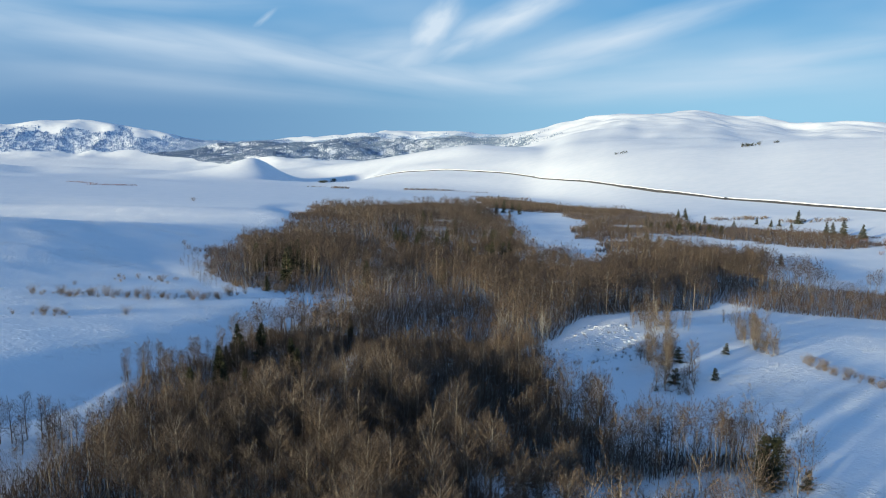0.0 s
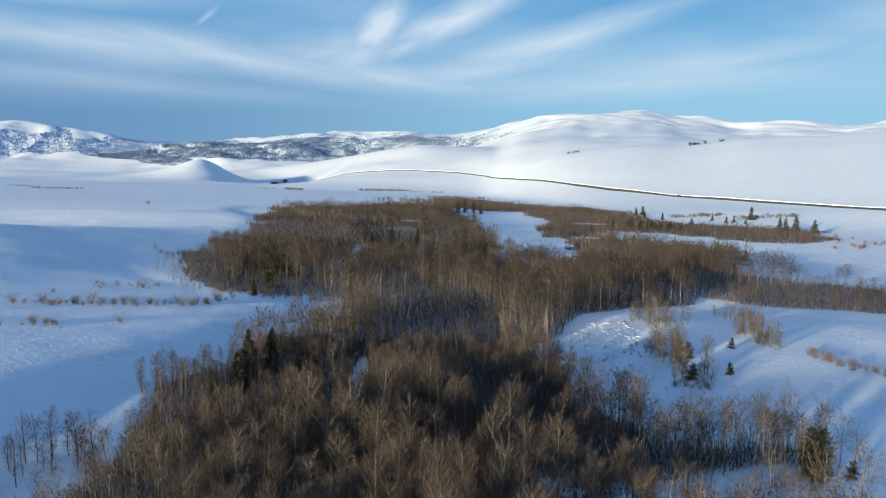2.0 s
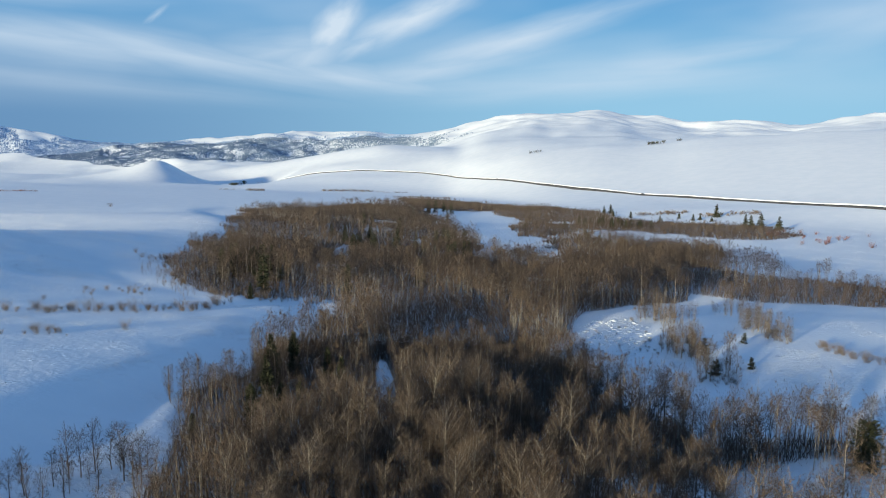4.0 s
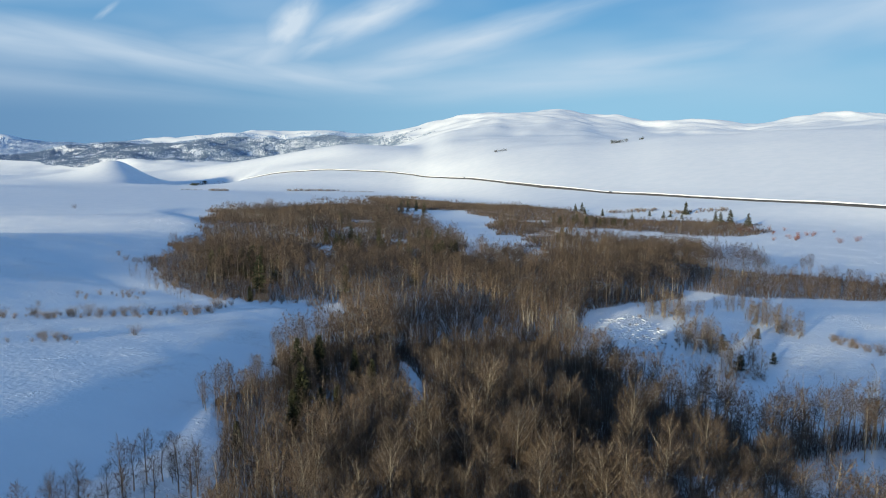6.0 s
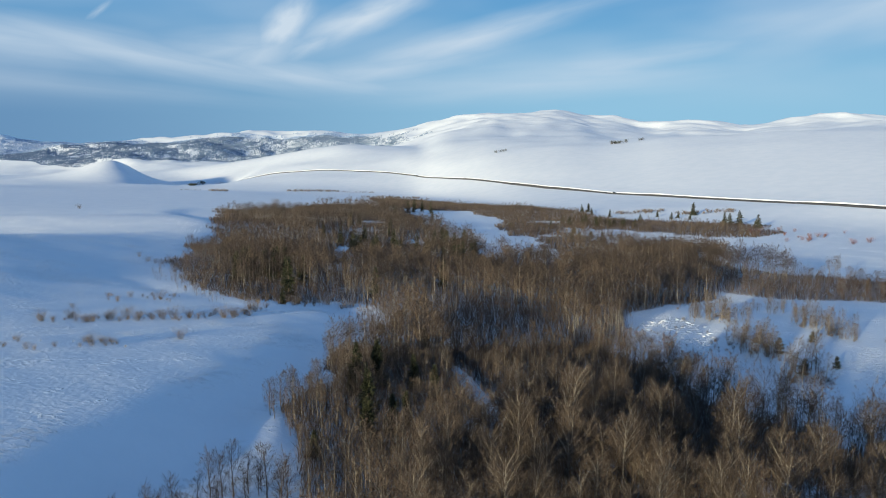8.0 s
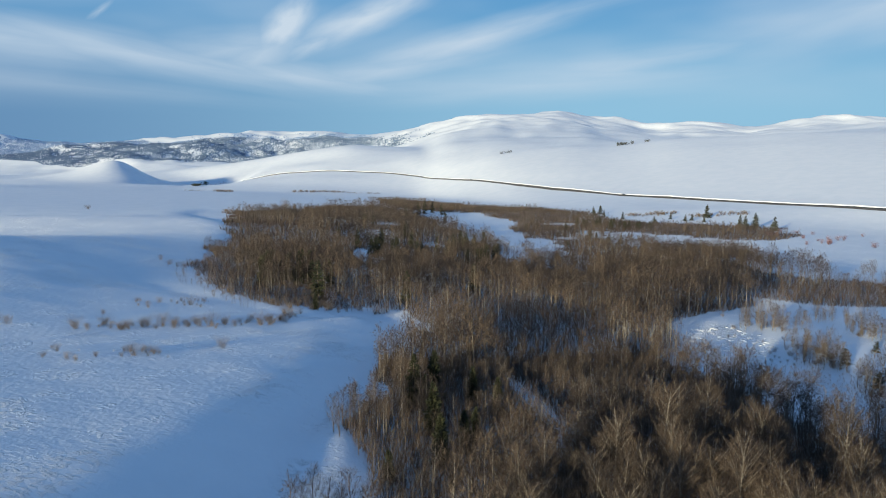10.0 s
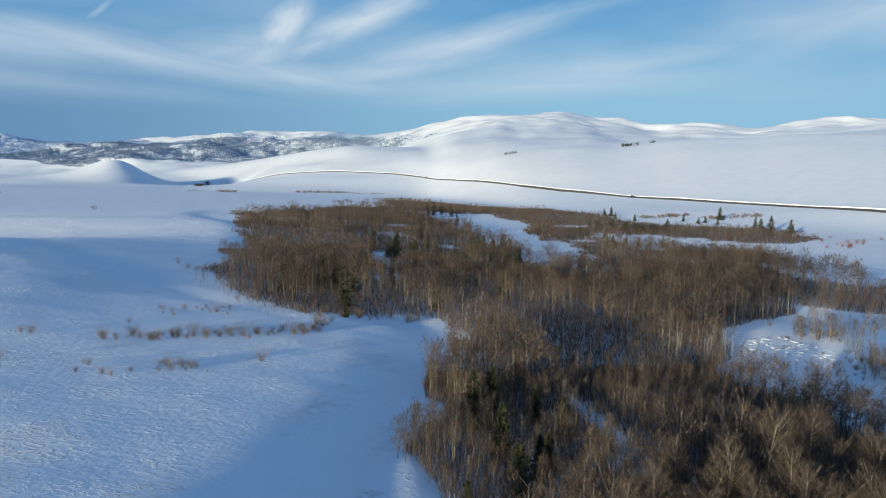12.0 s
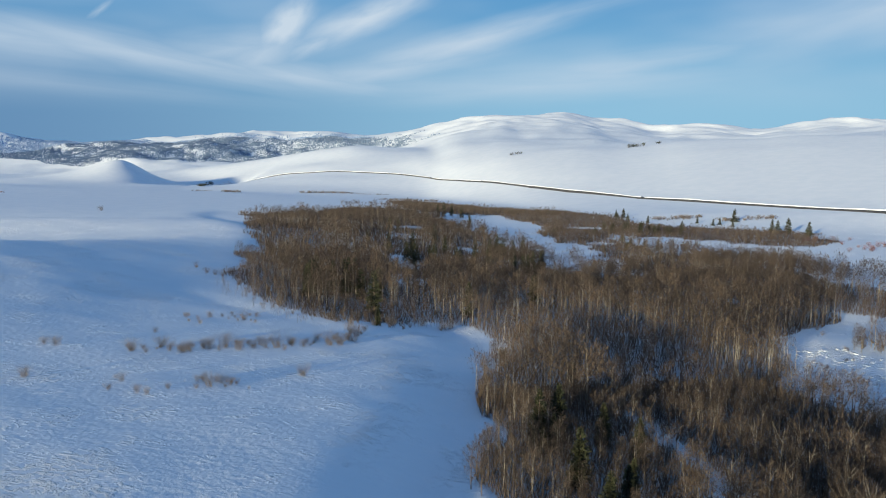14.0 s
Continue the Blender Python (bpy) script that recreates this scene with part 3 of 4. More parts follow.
WOOD_LABEL = "dense wood of bare brown aspens with pale trunks in snow"
sow("aspen_wood", [aspen(70 + k, 12.0, 11, 540, 0.06, 4, 0.9, 1.4, 0.9) for k in range(7)], near_rest, BARK, TWIGS, WOOD_LABEL, "trees")
MIDDLE = scatter(2, 4.25, [BOTTOM_WOOD, CREEK_WOOD], 195, 470)
FAR_OFF = scatter(3, 5.8, [BOTTOM_WOOD, CREEK_WOOD], 470, 1430)
EAST = scatter(6, 6.4, [EAST_WOOD], 470, 1430, 0.42) * np.array([1, 1, 0.8])


def by_stand(places, tall_kinds, low_kinds):
    """Tall stands with clear stems, and the bushier young growth between them."""
    tall = stands(places[:, 0], places[:, 1]) > 0.45
    sow("aspen_wood", tall_kinds, places[tall] * np.array([1, 1, 1.18]), BARK, TWIGS, WOOD_LABEL, "trees")
    sow("aspen_wood", low_kinds, places[~tall] * np.array([1, 1, 0.88]), DARK_BARK, TWIGS, "low bushy stand of young bare aspens in snow", "trees")


by_stand(MIDDLE, [aspen(80 + k, 12.0, 12, 225, 0.145, 3, 0.85, 1.65, 0.9, 0.45) for k in range(9)], [aspen(180 + k, 12.0, 12, 230, 0.14, 3, 0.7, 1.7, 0.95, 0.2) for k in range(6)])
by_stand(FAR_OFF, [aspen(90 + k, 11.0, 10, 80, 0.31, 3, 1.0, 1.7, 1.0, 0.45) for k in range(9)], [aspen(190 + k, 10.0, 10, 70, 0.32, 3, 0.8, 1.8, 1.05, 0.15) for k in range(6)])
sow("aspen_wood", [aspen(195 + k, 9.5, 10, 80, 0.28, 3, 1.0, 1.7, 1.0, 0.2) for k in range(7)], EAST, BARK, WILLOW_TWIGS, "open bare aspen and willow growth along the creek", "trees")

def shrink(places, by):
    return places * np.array([1, 1, by])


# saplings and brush, sown extra dense to stand in for the floor's deep shade
BRUSH_LABEL = "dark thicket of bare saplings under the aspens"
sow("sapling_thicket", [aspen(130 + k, 12.0, 8, 90, 0.17, 3, 1.2, 1.4, 1.6) for k in range(5)], shrink(scatter(11, 3.0, [BOTTOM_WOOD], 84, 275, 0.12), 0.56), DARK_BARK, TWIGS, BRUSH_LABEL, "trees")


def undergrowth(seed, step, outlines, low, high, tall, wide):
    """Brush on the wood's floor: one bare switch after another."""
    rng = np.random.default_rng(seed)
    at = scatter(seed, step, outlines, low, high, -0.1)
    starts = np.column_stack([at[:, 0], at[:, 1], ground(at[:, 0], at[:, 1]) - 0.1])
    ways = np.column_stack([rng.normal(0, 0.28, (len(at), 2)), np.ones(len(at))])
    v, f = blades(starts, ways, tall * rng.uniform(0.4, 1.2, len(at)), wide * rng.uniform(0.6, 1.4, len(at)), rng)
    tagged(new("undergrowth", quick_mesh("undergrowth", v, f, [TWIGS])), "dark bare brush on the snowy floor of the wood", "brush", kind="stuff")


SNAG = bark_material("weathered_white_snag", (0.42, 0.39, 0.34), (0.16, 0.14, 0.12), 0.5)
snag_places = np.array(clump(21, [(12, 214), (30, 204), (38, 226), (20, 236)], 36, 0.6, 0.95) + clump(22, [(-70, 330), (30, 320), (40, 420), (-60, 430)], 90, 0.75, 1.08) + clump(23, [(-42, 236), (-18, 218), (-8, 300), (-28, 298)], 18, 0.75, 1.0) + clump(24, [(-115, 400), (-60, 420), (-50, 520), (-115, 520)], 60, 0.75, 1.05))
sow("dead_aspens", [aspen(160 + k, 12.0, 12, 30, 0.05, 4, 1.05) for k in range(5)], snag_places, SNAG, TWIGS, "pale dead aspen trunks standing in the wood", "trees")
undergrowth(14, 0.42, [BOTTOM_WOOD], 84, 215, 3.4, 0.12)
undergrowth(15, 0.9, [BOTTOM_WOOD, CREEK_WOOD], 195, 470, 3.4, 0.22)
undergrowth(16, 1.6, [BOTTOM_WOOD, CREEK_WOOD, EAST_WOOD], 470, 1430, 4.2, 0.55)


# ---- conifers: x, y, height ----
def stand(places, models, group=""):
    rng = np.random.default_rng(len(places))
    for k, (x, y, tall) in enumerate(places):
        ob, basic = models[k % len(models)]
        s = tall / basic
        m = pose(x, y, float(ground(x, y)), 0, 0, rng.uniform(0, 360)) @ Matrix.Diagonal((s * rng.uniform(0.9, 1.15), s * rng.uniform(0.9, 1.15), s, 1))
        if k < len(models):
            ob.matrix_basis = m
        else:
            copy_thing(ob, m)


FIRS = [(-53.5, 174.8, 11.6), (-48.3, 178.4, 11.8), (-52.4, 157.0, 11.2), (-53.7, 142, 10), (-40, 175.5, 11), (-51.5, 172, 9.5), (-48.4, 147, 11), (-30.4, 216.6, 10), (-29.6, 139, 6.2), (-36.5, 167, 10.5), (-63.6, 136, 7), (-73.5, 283, 9.5), (-55, 170, 8), (-45, 152, 9)]
GROVE_FIRS = [(-90, 378, 11), (-85, 370, 12), (-80, 355, 12), (-74, 347, 11), (-72, 312, 13), (-95, 372, 10), (-66, 352, 11), (63, 902, 12), (74, 921, 13), (-15, 679, 10), (-23, 678, 10), (36, 825, 11), (-45, 385, 10), (-2, 333, 10), (-36, 310, 10), (66, 745, 12), (86, 930, 11), (92, 900, 11), (30, 470, 9), (-20, 560, 10)]
EAST_FIRS = [(396, 794, 17), (379, 702, 15), (384, 700, 14), (390, 692, 13), (395, 667, 13), (292, 890, 13), (297, 880, 13), (289, 850, 11), (285, 870, 10), (300, 820, 10), (352, 800, 10), (357, 775, 11), (368, 780, 9), (372, 760, 8), (310, 760, 11), (210, 720, 10), (230, 735, 11), (250, 720, 10), (262, 700, 10), (127, 552, 6), (136, 690, 7), (140, 700, 6), (108, 1480, 9), (178, 690, 11), (225, 470, 9), (172, 600, 9), (300, 292, 10), (306, 296, 9)]
stand(FIRS, [(plant("fir_tree", *conifer(20 + k, 14.0, 42, 0.17, 0.35), DARK_BARK, NEEDLES, "crown", "tall dark green fir among bare aspens", "conifer", "firs of the near wood"), 14.0) for k in range(4)])
GROVE_FIRS += clump(25, [(-100, 345), (-62, 340), (-60, 380), (-98, 385)], 13, 9, 13) + clump(26, [(0, 400), (50, 440), (48, 540), (10, 520)], 14, 9, 12) + clump(29, [(-70, 440), (0, 470), (10, 620), (-60, 600)], 14, 8, 11)
stand([(x, y, h * 1.12) for x, y, h in GROVE_FIRS], [(plant("fir_tree", *conifer(30 + k, 11.0, 20, 0.17), DARK_BARK, NEEDLES, "crown", "dark green fir in the bare aspen grove", "conifer", "firs of the far grove"), 11.0) for k in range(3)])
EAST_FIRS += clump(27, [(205, 690), (272, 690), (262, 765), (205, 755)], 16, 8, 12) + clump(28, [(150, 560), (185, 560), (185, 640), (160, 640)], 5, 7, 10)
stand([(x, y, h * (0.95 if k < 5 else 0.7)) for k, (x, y, h) in enumerate(EAST_FIRS)], [(plant("fir_tree", *conifer(40 + k, 12.0, 22, 0.23, 0.25), DARK_BARK, NEEDLES, "crown", "dark broad fir beside the snowy creek meadow", "conifer", "firs along the creek"), 12.0) for k in range(3)])
stand([(53, 109, 8.8)], [(plant("pine_tree", *conifer(61, 9.5, 40, 0.26, 0.1, True, 4), DARK_BARK, NEEDLES, "crown", "broad bushy olive green pine at the wood's edge", "conifer"), 9.5)])
stand([(65, 164, 3.0), (77, 188, 3.2), (59, 108, 3.4), (62, 182, 4.4), (55, 163, 4.0)], [(plant("young_pine", *conifer(66, 3.0, 12, 0.26), DARK_BARK, NEEDLES, "crown", "small young pine standing alone in open snow", "conifer", "young pines"), 3.0)])


# ---- bare trees that stand apart at the wood's edge and on the hump: x, y, scale ----
EDGE_TREES = [(-76, 121, 0.8), (-79, 118, 0.75), (-83, 112, 0.7), (-71, 119, 0.85), (-89, 107, 0.6), (-74, 116, 0.7), (-81, 108, 0.65), (-68, 118, 0.8), (-86, 103, 0.6), (-77, 111, 0.7), (-92, 101, 0.55), (-71, 150, 0.6), (-72, 153, 0.65), (-70, 157, 0.7), (-68, 161, 0.75), (-68, 144, 0.5)]
FRINGE_TREES = clump(46, [(-134, 378), (-120, 337), (-92, 285), (-100, 283), (-129, 335), (-143, 378)], 44, 0.22, 0.46) + clump(47, [(-90, 283), (-46, 289), (-44, 297), (-92, 292)], 28, 0.2, 0.42)
EDGE_TREES += clump(41, [(-68, 112), (-88, 99), (-93, 103), (-82, 119), (-68, 126)], 14, 0.4, 0.75)


BRUSHY = [(50, 185), (57, 174), (61, 180), (66, 200), (59, 203)]
BRUSHY_LOW = [(48, 158), (56, 153), (61, 163), (60, 172), (52, 168)]
BRUSHY_RIDGE = [(86, 184), (90, 183), (95, 210), (92, 219), (87, 206)]
BRUSHY_BACK = [(57, 227), (67, 216), (77, 217), (70, 231)]
HUMP_TREES = (
    clump(1, BRUSHY, 42, 0.28, 0.56)
    + clump(2, BRUSHY_LOW, 14, 0.32, 0.6)
    + clump(3, BRUSHY_RIDGE, 42, 0.25, 0.5)
    + clump(4, BRUSHY_BACK, 26, 0.32, 0.6)
    + clump(5, [(93, 222), (104, 222), (114, 248), (100, 254)], 22, 0.25, 0.5)
)
sow("young_aspens", [aspen(150 + k, 12.0, 10, 150, 0.14, 4, 1.0, 1.7, 1.0, 0.12) for k in range(5)], np.array(FRINGE_TREES), DARK_BARK, WILLOW_TWIGS, "small bare young aspens fringing the grove in snow", "trees")
edge_models = [plant("aspen_tree", *aspen(110 + k, 9.0, 16, 560, 0.045, 5, 1.1, 1.3, 1.35, 0.15), DARK_BARK, TWIGS, "crown", "small bare dark aspen at the edge of open snow", "tree", "trees at the wood's edge") for k in range(3)]
stand([(x, y, 12.0 * s) for x, y, s in EDGE_TREES], [(ob, 9.0) for ob in edge_models])
hump_models = [plant("young_aspen", *aspen(120 + k, 6.5, 18, 420, 0.036, 5, 1.1, 1.6, 1.5, 0.1), BARK, SAPLING, "crown", "young bare aspen on the snowy hump by the creek", "tree", "young aspens on the hump") for k in range(3)]
stand([(x, y, 12.0 * s * 1.3) for x, y, s in HUMP_TREES], [(ob, 6.5) for ob in hump_models])

# ---- willows in the open snow: x, y, height ----
LEFT_WILLOWS = [(-136, 231, 1.9), (-131, 234, 2.2), (-127, 237, 2.6), (-123, 238, 2.4), (-118, 239, 2.8), (-115, 241, 2.4), (-111, 239, 2.6), (-108, 240, 2.2), (-105, 241, 2.4), (-101, 244, 3.0), (-98, 242, 2.0), (-91, 247, 2.4), (-88, 250, 2.6), (-85, 254, 2.4), (-82, 262, 2.6), (-79, 270, 2.8), (-84, 265, 2.2), (-154, 205, 1.8), (-161, 237, 2.6), (-158, 236, 1.5), (-135, 203, 1.5), (-128, 193, 1.4), (-130, 194, 1.2), (-117, 199, 2.6), (-113, 201, 1.8), (-115, 202, 1.5), (-98, 210, 2.6), (-139, 258, 1.7), (-128, 287, 1.8), (-117, 284, 1.8), (-122, 286, 1.2), (-131, 281, 1.2), (-96, 342, 2.0), (-92, 300, 2.2), (-98, 312, 1.6)]
LEFT_WILLOWS += clump(12, [(-140, 227), (-120, 234), (-100, 238), (-84, 248), (-77, 264), (-82, 268), (-90, 254), (-105, 246), (-140, 238)], 44, 0.7, 2.0)
LEFT_WILLOWS += clump(13, [(-136, 272), (-110, 278), (-112, 294), (-136, 292)], 14, 0.5, 1.3) + clump(14, [(-142, 194), (-108, 195), (-111, 205), (-140, 207)], 14, 0.5, 1.3)
DARK_WILLOWS = [(-137, 378, 3.0), (-141, 380, 2.4), (-134, 378, 2.6), (-147, 390, 1.6), (-130, 385, 2.2), (-127, 376, 1.8), (-125, 360, 1.6), (-120, 345, 1.8), (-315, 873, 3.0)]
RIGHT_WILLOWS = (
    clump(6, [(93, 182), (98, 182), (98, 170), (112, 162), (118, 158), (108, 156), (92, 166)], 50, 1.3, 2.4)
    + clump(7, [(35, 192), (40, 192), (47, 178), (41, 165), (38, 154), (33, 158), (37, 175)], 22, 0.6, 1.2)
    + clump(8, [(46, 196), (58, 206), (58, 186), (50, 184)], 10, 0.7, 1.3)
    + clump(9, [(17, 100), (40, 100), (42, 94), (17, 93)], 14, 1.4, 2.2)
    + clump(48, [(30, 205), (38, 184), (49, 190), (57, 204), (61, 216), (60, 230), (50, 236), (41, 226)], 26, 0.4, 0.9)
    + clump(42, BRUSHY, 26, 1.2, 2.4)
    + clump(43, BRUSHY_LOW, 14, 1.2, 2.4)
    + clump(44, BRUSHY_RIDGE, 18, 1.0, 2.0)
    + clump(45, BRUSHY_BACK, 14, 1.0, 2.0)
    + [(60, 116, 1.6), (62, 121, 1.4), (70, 250, 1.8), (78, 262, 1.8)]
)
FRINGE_WILLOWS = clump(10, [(-88, 284), (-70, 276), (-45, 286), (-40, 294), (-66, 296), (-92, 300)], 36, 1.2, 2.4) + clump(11, [(-128, 372), (-112, 330), (-90, 284), (-97, 282), (-122, 330), (-136, 380)], 8, 0.9, 1.8)
RED_WILLOWS = [(376, 614, 2.2), (381, 606, 2.0), (374, 578, 2.2), (380, 570, 1.8), (374, 562, 1.8), (374, 597, 1.6), (386, 646, 2.2), (352, 616, 2.4), (358, 612, 2.0), (400, 640, 2.2), (410, 630, 2.0), (395, 590, 1.8), (367, 564, 2.6), (366, 554, 2.4), (401, 586, 2.2), (418, 597, 2.4), (394, 535, 2.0), (344, 554, 1.8), (456, 618, 2.4), (422, 548, 2.2), (369, 559, 2.0), (404, 582, 1.8)]
RED_WILLOWS = [(x, y, h * 1.25) for x, y, h in RED_WILLOWS]


def willows(places, seed, leaf, label, group):
    places = [(x, y, h * 1.4 * (0.75 + 0.5 * (k * 0.618 % 1))) for k, (x, y, h) in enumerate(places)]
    stand(places, [(plant("willow_shrub", *shrub(seed + k, 2.4, 12, 230, 0.019), DARK_BARK, leaf, "brushwood", label, "shrub", group), 2.4) for k in range(3)])


willows(LEFT_WILLOWS, 200, WILLOW, "bare tan willow shrub poking through open snow", "willows across the left slope")
willows(DARK_WILLOWS, 210, TWIGS, "bare dark willow shrub on the shaded slope", "willows under the rise")
willows(RIGHT_WILLOWS, 220, WILLOW, "bare brown willow shrub half buried in snow", "willows round the hump")
willows(FRINGE_WILLOWS, 240, WILLOW, "bare grey-tan willow shrub at the grove's foot", "willows along the grove")
willows(RED_WILLOWS, 230, RED_WILLOW, "reddish bare willow shrub on the snowy meadow", "red willows on the meadow")


# ---- thickets too far off to count ----
def thicket(name, seed, centre, along, across, turn, count, tall, leaf, label):
    rng = np.random.default_rng(seed)
    u, v = rng.uniform(-1, 1, count) * along, rng.normal(0, 0.45, count) * across
    c, s = math.cos(radians(turn)), math.sin(radians(turn))
    places = np.column_stack([centre[0] + u * c - v * s, centre[1] + u * s + v * c, rng.uniform(0.6, 1.25, count)])
    sow(name, [shrub(seed + k, tall, 6, 40, 0.05 * tall) for k in range(4)], places, DARK_BARK, leaf, label, "shrubs")


thicket("willow_thicket", 301, (-45, 1765), 62, 10, 0, 90, 6.0, WILLOW, "distant brown willow thicket on the snowfield")
thicket("willow_thicket", 302, (60, 1745), 40, 6, -8, 40, 3.5, WILLOW, "distant low brown willow row on the snowfield")
thicket("willow_thicket", 303, (-262, 1729), 22, 8, 0, 40, 6.0, WILLOW, "distant dense brown willow clump on the snowfield")
thicket("willow_thicket", 304, (-345, 1880), 26, 6, 5, 20, 4.0, WILLOW, "distant sparse willow row below the knoll")
thicket("willow_thicket", 305, (-605, 1275), 42, 10, 35, 80, 3.0, RED_WILLOW, "reddish brush line in a snowy draw")
thicket("willow_thicket", 317, (-690, 1330), 34, 7, -12, 46, 2.6, RED_WILLOW, "sparse reddish brush in a snowy draw")
thicket("willow_thicket", 306, (420, 805), 36, 10, -4, 60, 4.5, WILLOW, "pale bare willow thicket beside the creek firs")
thicket("willow_thicket", 307, (352, 845), 34, 8, -3, 60, 4.5, WILLOW, "pale bare willow thicket beyond the creek")
thicket("willow_thicket", 308, (395, 690), 26, 8, -30, 50, 3.0, TWIGS, "dark bare brush beneath the creek firs")
thicket("willow_thicket", 309, (110, 1480), 60, 20, -15, 70, 5.0, WILLOW, "distant brown creek willows")
thicket("willow_thicket", 310, (20, 1250), 60, 10, -10, 40, 3.5, WILLOW, "sparse distant brush along the creek")
thicket("willow_thicket", 316, (-150, 888), 24, 7, -12, 70, 3.2, WILLOW, "low brown brush tongue at the grove's far tip")
thicket("canyon_brush", 314, (-408, 2420), 190, 12, 93, 260, 6.0, NEEDLES, "dark brush and rock in the creek canyon")
thicket("canyon_brush", 315, (-372, 2480), 130, 22, 80, 120, 4.0, RED_WILLOW, "rusty brush on the canyon's far bank")
thicket("hill_juniper", 311, (452, 1868), 16, 10, 10, 8, 8.0, NEEDLES, "dark junipers dotting the white hillside")
thicket("hill_juniper", 312, (768, 1815), 22, 7, 0, 16, 10.0, NEEDLES, "dark juniper clump on the white hillside")
thicket("hill_juniper", 313, (840, 1830), 12, 6, 0, 6, 7.0, NEEDLES, "dark junipers by the hill's shoulder")


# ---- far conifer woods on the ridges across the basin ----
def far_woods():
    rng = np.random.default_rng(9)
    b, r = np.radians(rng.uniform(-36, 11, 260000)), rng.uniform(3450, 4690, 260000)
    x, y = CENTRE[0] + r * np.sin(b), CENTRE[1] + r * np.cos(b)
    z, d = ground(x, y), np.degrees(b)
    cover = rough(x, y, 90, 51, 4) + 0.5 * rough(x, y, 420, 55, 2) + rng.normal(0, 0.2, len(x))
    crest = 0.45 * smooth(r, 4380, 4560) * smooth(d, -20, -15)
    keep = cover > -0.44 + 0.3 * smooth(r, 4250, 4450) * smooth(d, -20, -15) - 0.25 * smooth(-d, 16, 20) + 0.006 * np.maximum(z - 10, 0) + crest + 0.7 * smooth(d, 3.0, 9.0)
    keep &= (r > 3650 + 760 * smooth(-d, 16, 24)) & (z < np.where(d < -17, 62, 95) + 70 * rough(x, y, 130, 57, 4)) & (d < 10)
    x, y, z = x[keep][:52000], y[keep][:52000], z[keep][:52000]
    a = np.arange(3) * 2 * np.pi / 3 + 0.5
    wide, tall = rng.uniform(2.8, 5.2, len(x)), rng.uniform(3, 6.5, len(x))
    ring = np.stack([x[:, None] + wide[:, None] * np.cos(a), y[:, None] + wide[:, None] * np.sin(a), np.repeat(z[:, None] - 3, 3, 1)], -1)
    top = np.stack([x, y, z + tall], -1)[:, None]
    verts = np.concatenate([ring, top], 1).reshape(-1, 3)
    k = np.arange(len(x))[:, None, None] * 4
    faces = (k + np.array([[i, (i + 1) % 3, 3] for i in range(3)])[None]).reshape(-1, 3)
    # trees beyond 4330 m take the stronger painted haze tint
    deep_haze = np.repeat((np.hypot(x - CENTRE[0], y - CENTRE[1]) > 4330).astype(int), 3)
    tagged(new("far_conifer_woods", quick_mesh("far_conifer_woods", verts, faces, [HAZE_WOOD, DEEP_HAZE_WOOD], deep_haze)), "haze-tinted conifer woods with snowy clearings on distant ridges", "forest", kind="stuff")


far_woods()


# ---- the highway along the foot of the hills ----
ASPHALT = surface("winter_asphalt", (0.055, 0.055, 0.06), 0.75, 0.35, 0.5, 0.1)


def road_at(bearing, off=0.0):
    r = np.interp(bearing, ROAD_BEARING, ROAD_RANGE) + off
    x, y = CENTRE[0] + r * np.sin(np.radians(bearing)), CENTRE[1] + r * np.cos(np.radians(bearing))
    return x, y, ground(x, y)


def ribbon(name, b, across, lift, mat):
    """A strip along the road: offsets across it, and heights over the ground there."""
    x, y, z = (np.stack(v, 1) for v in zip(*(road_at(b, o) for o in across)))
    z = road_at(b, 0.0)[2][:, None] + np.stack(lift, 1)
    verts, cols = np.stack([x, y, z], -1).reshape(-1, 3), len(across)
    i, j = np.meshgrid(np.arange(len(b) - 1), np.arange(cols - 1), indexing="ij")
    faces = np.stack([i * cols + j, (i + 1) * cols + j, (i + 1) * cols + j + 1, i * cols + j + 1], -1).reshape(-1, 4)
    return new(name, quick_mesh(name, verts, faces, [mat], soft=True))


def build_road():
    b = np.arange(-5.5, 55, 0.06)
    # asphalt-coloured near face, its height fitted to the dark line in the camera's view
    fill = 1.5 + 1.8 * np.exp(-(((b - 18.0) / 3.5) ** 2)) + 0.9 * rough(b, b * 0, 3.0, 77, 3)
    fill = np.maximum(fill, 0.5) * smooth(b, -5.5, -3)
    low = np.full_like(b, -3.0)
    tagged(ribbon("road", b, (-9.5, -5.2, -4.8, 4.8), (low, fill - 0.1, fill, fill), ASPHALT), "ploughed dark asphalt highway along the snowy hillside", "road", kind="structure")
    berm = fill + 1.3 + 0.5 * rough(b, b * 0, 0.8, 78, 3)
    tagged(ribbon("snowbank", b, (4.7, 5.6, 7.5, 13.0), (fill - 0.2, berm, berm + 0.2, low), SNOW), "white ploughed snowbank along the highway", "snowbank", kind="structure")


build_road()

# ---- cars on the highway ----
PAINT = surface("dark_car_paint", (0.03, 0.035, 0.045), 0.35, 0.1, 2.0, 0.0, 0.3)
GLASS = surface("dark_car_glass", (0.02, 0.025, 0.03), 0.1, 0.1, 2.0, 0.0)
TYRE = surface("tyre_rubber", (0.02, 0.02, 0.02), 0.9, 0.2, 8.0, 0.1)


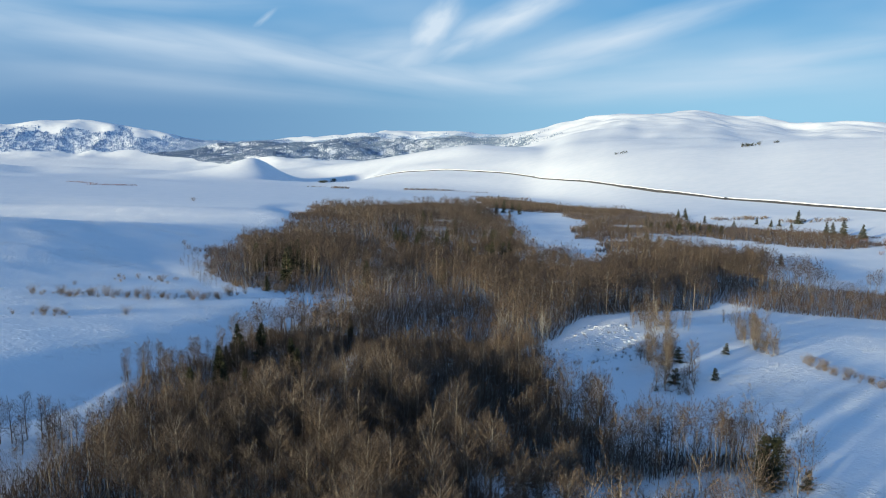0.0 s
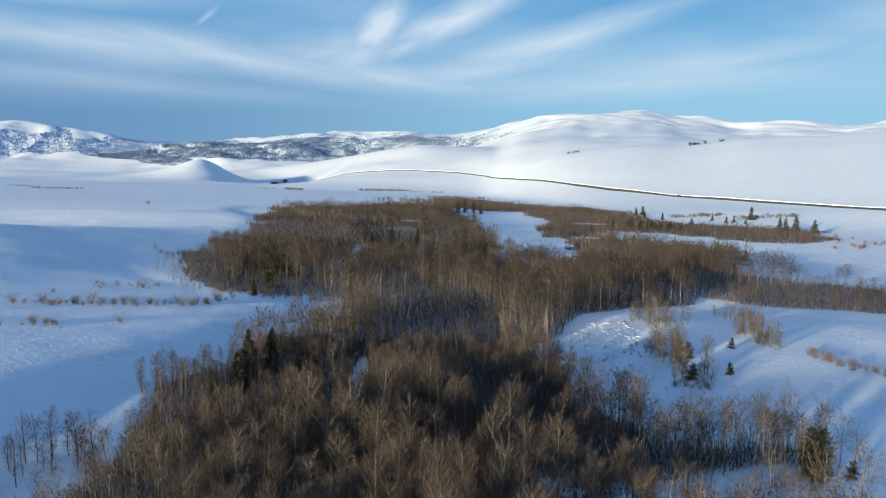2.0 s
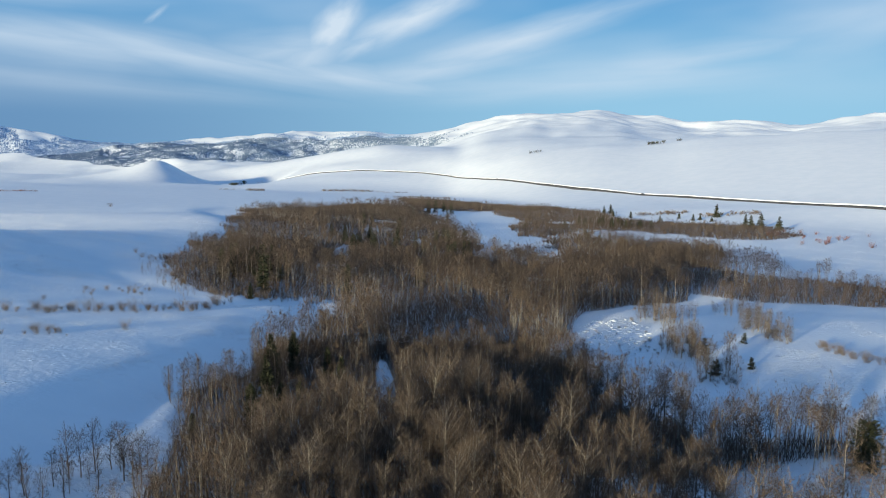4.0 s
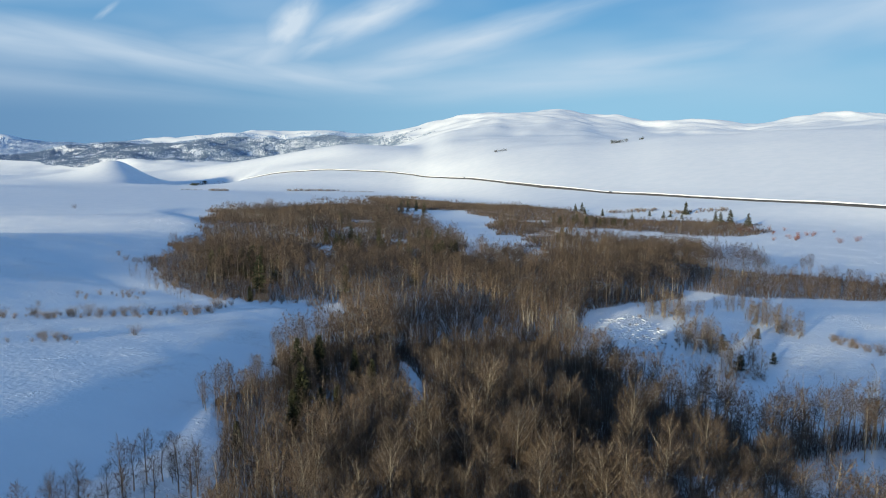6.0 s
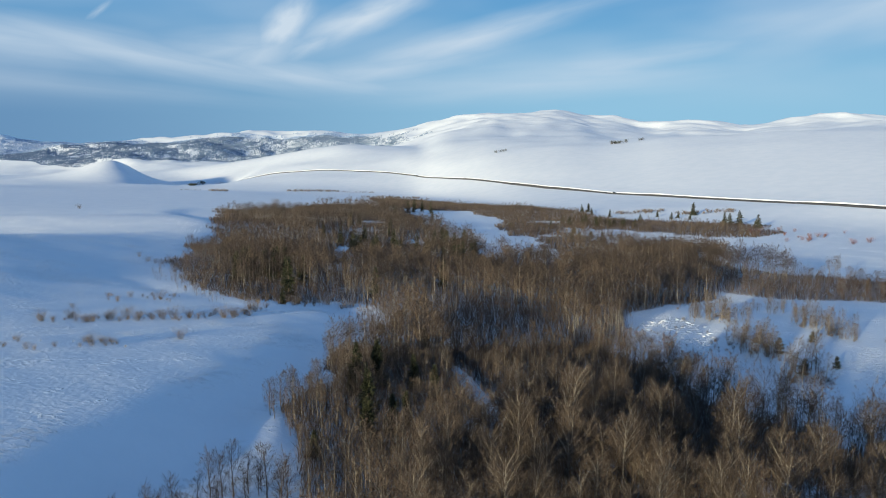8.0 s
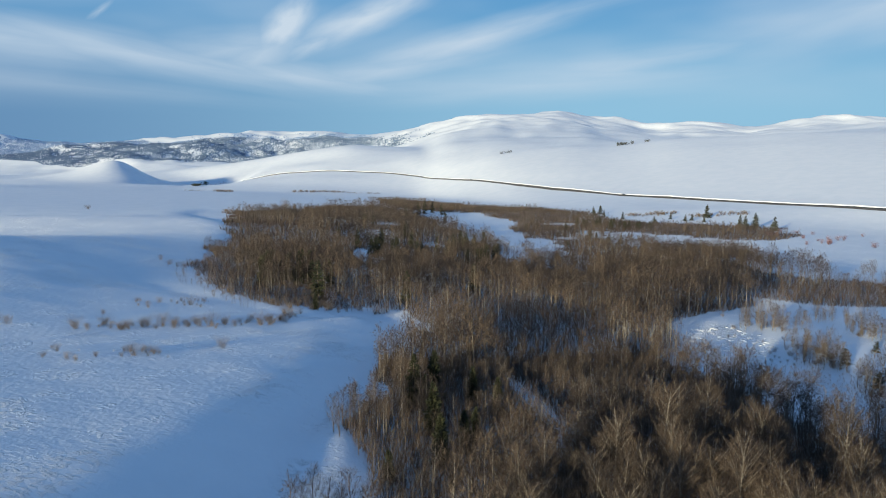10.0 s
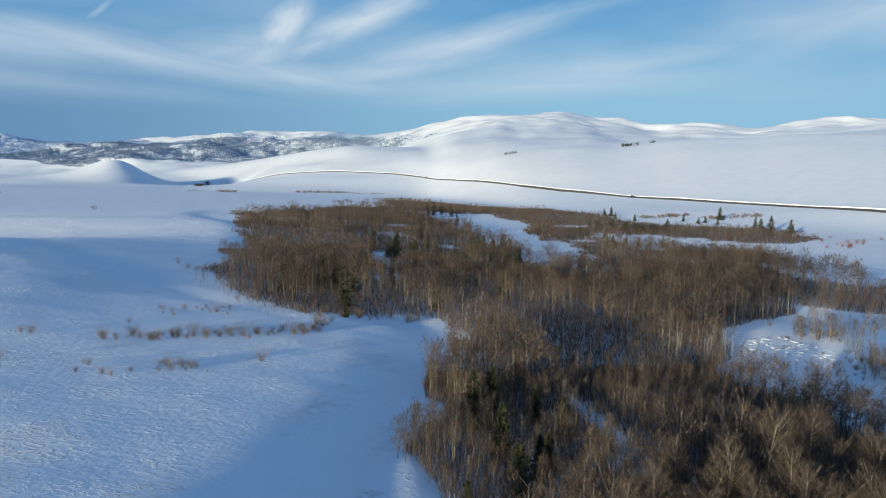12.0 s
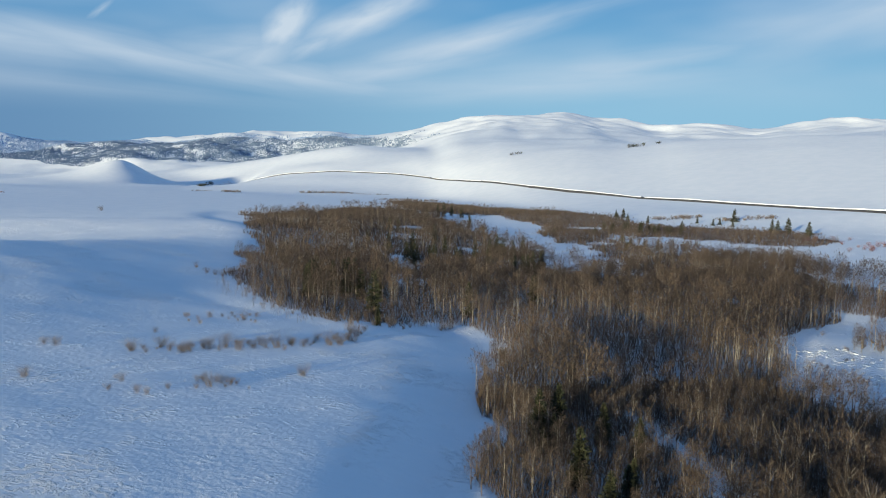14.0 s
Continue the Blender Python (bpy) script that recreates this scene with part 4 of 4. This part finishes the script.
def box(bm, low, high, top=1.0):
    """A box whose upper face is drawn in."""
    cx, cy = (low[0] + high[0]) / 2, (low[1] + high[1]) / 2
    v = []
    for z, k in ((low[2], 1.0), (high[2], top)):
        for x, y in ((low[0], low[1]), (high[0], low[1]), (high[0], high[1]), (low[0], high[1])):
            v.append(bm.verts.new((cx + (x - cx) * k, cy + (y - cy) * (0.5 + k / 2), z)))
    for f in ((3, 2, 1, 0), (4, 5, 6, 7), (0, 1, 5, 4), (1, 2, 6, 5), (2, 3, 7, 6), (3, 0, 4, 7)):
        bm.faces.new([v[i] for i in f])


def part(name, bm, mat, parent, label=""):
    me = bpy.data.meshes.new(name)
    bm.to_mesh(me)
    bm.free()
    me.materials.append(mat)
    ob = new(name, me)
    ob.parent = parent
    return tagged(ob, label)


def build_car():
    car = new("car")
    bm = bmesh.new()
    box(bm, (-2.4, -0.95, 0.35), (2.4, 0.95, 1.05), 0.96)
    bmesh.ops.bevel(bm, geom=bm.edges[:], offset=0.12, segments=2, affect="EDGES")
    part("body", bm, PAINT, car)
    bm = bmesh.new()
    box(bm, (-2.1, -0.85, 1.04), (1.2, 0.85, 1.75), 0.78)
    bmesh.ops.bevel(bm, geom=bm.edges[:], offset=0.08, segments=2, affect="EDGES")
    part("cabin", bm, GLASS, car, "dark glazed cabin")
    for x in (-1.5, 1.5):
        for y in (-0.9, 0.9):
            bm = bmesh.new()
            bmesh.ops.create_cone(bm, cap_ends=True, segments=14, radius1=0.36, radius2=0.36, depth=0.24, matrix=pose(x, y, 0.36, 90))
            part("wheel", bm, TYRE, car)
    return tagged(car, "dark car on the ploughed highway", "car", "cars on the highway")


first = build_car()
for k, bearing in enumerate((23.7, 8.4, 12.2)):
    (x, y, z), (x2, y2, _) = road_at(bearing, -2.0), road_at(bearing + 0.1, -2.0)
    m = pose(float(x), float(y), float(z) + 1.6, 0, 0, math.degrees(math.atan2(y2 - y, x2 - x)))
    if k:
        copy_thing(first, m)
    else:
        first.matrix_basis = m


# ---- snow-capped tussocks and deadfall in the creek clearing ----
def rubble():
    rng = np.random.default_rng(33)
    outline = [(30, 205), (38, 184), (49, 190), (57, 204), (61, 216), (60, 230), (50, 236), (41, 226)]
    pieces = []
    base = bmesh.new()
    bmesh.ops.create_icosphere(base, subdivisions=1, radius=1.0)
    ball = np.array([v.co for v in base.verts])
    tris = np.array([[v.index for v in f.verts] for f in base.faces])
    base.free()
    for x, y, s in clump(34, outline, 210, 0.25, 0.8):
        shape = ball * (s * rng.uniform(0.9, 2.2), s * rng.uniform(0.5, 1.1), s * rng.uniform(0.1, 0.28)) * rng.uniform(0.8, 1.2, (len(ball), 1))
        a = rng.uniform(0, np.pi)
        turn = np.array([[math.cos(a), -math.sin(a), 0], [math.sin(a), math.cos(a), 0], [0, 0, 1]])
        pieces.append((shape @ turn.T + (x, y, float(ground(x, y)) + 0.1 * s), tris))
    verts, faces = gather(pieces)
    tagged(new("snow_tussocks", quick_mesh("snow_tussocks", verts, faces, [SNOW], soft=True)), "snow-capped tussocks and deadfall in the clearing", "snow mounds", kind="stuff")


rubble()
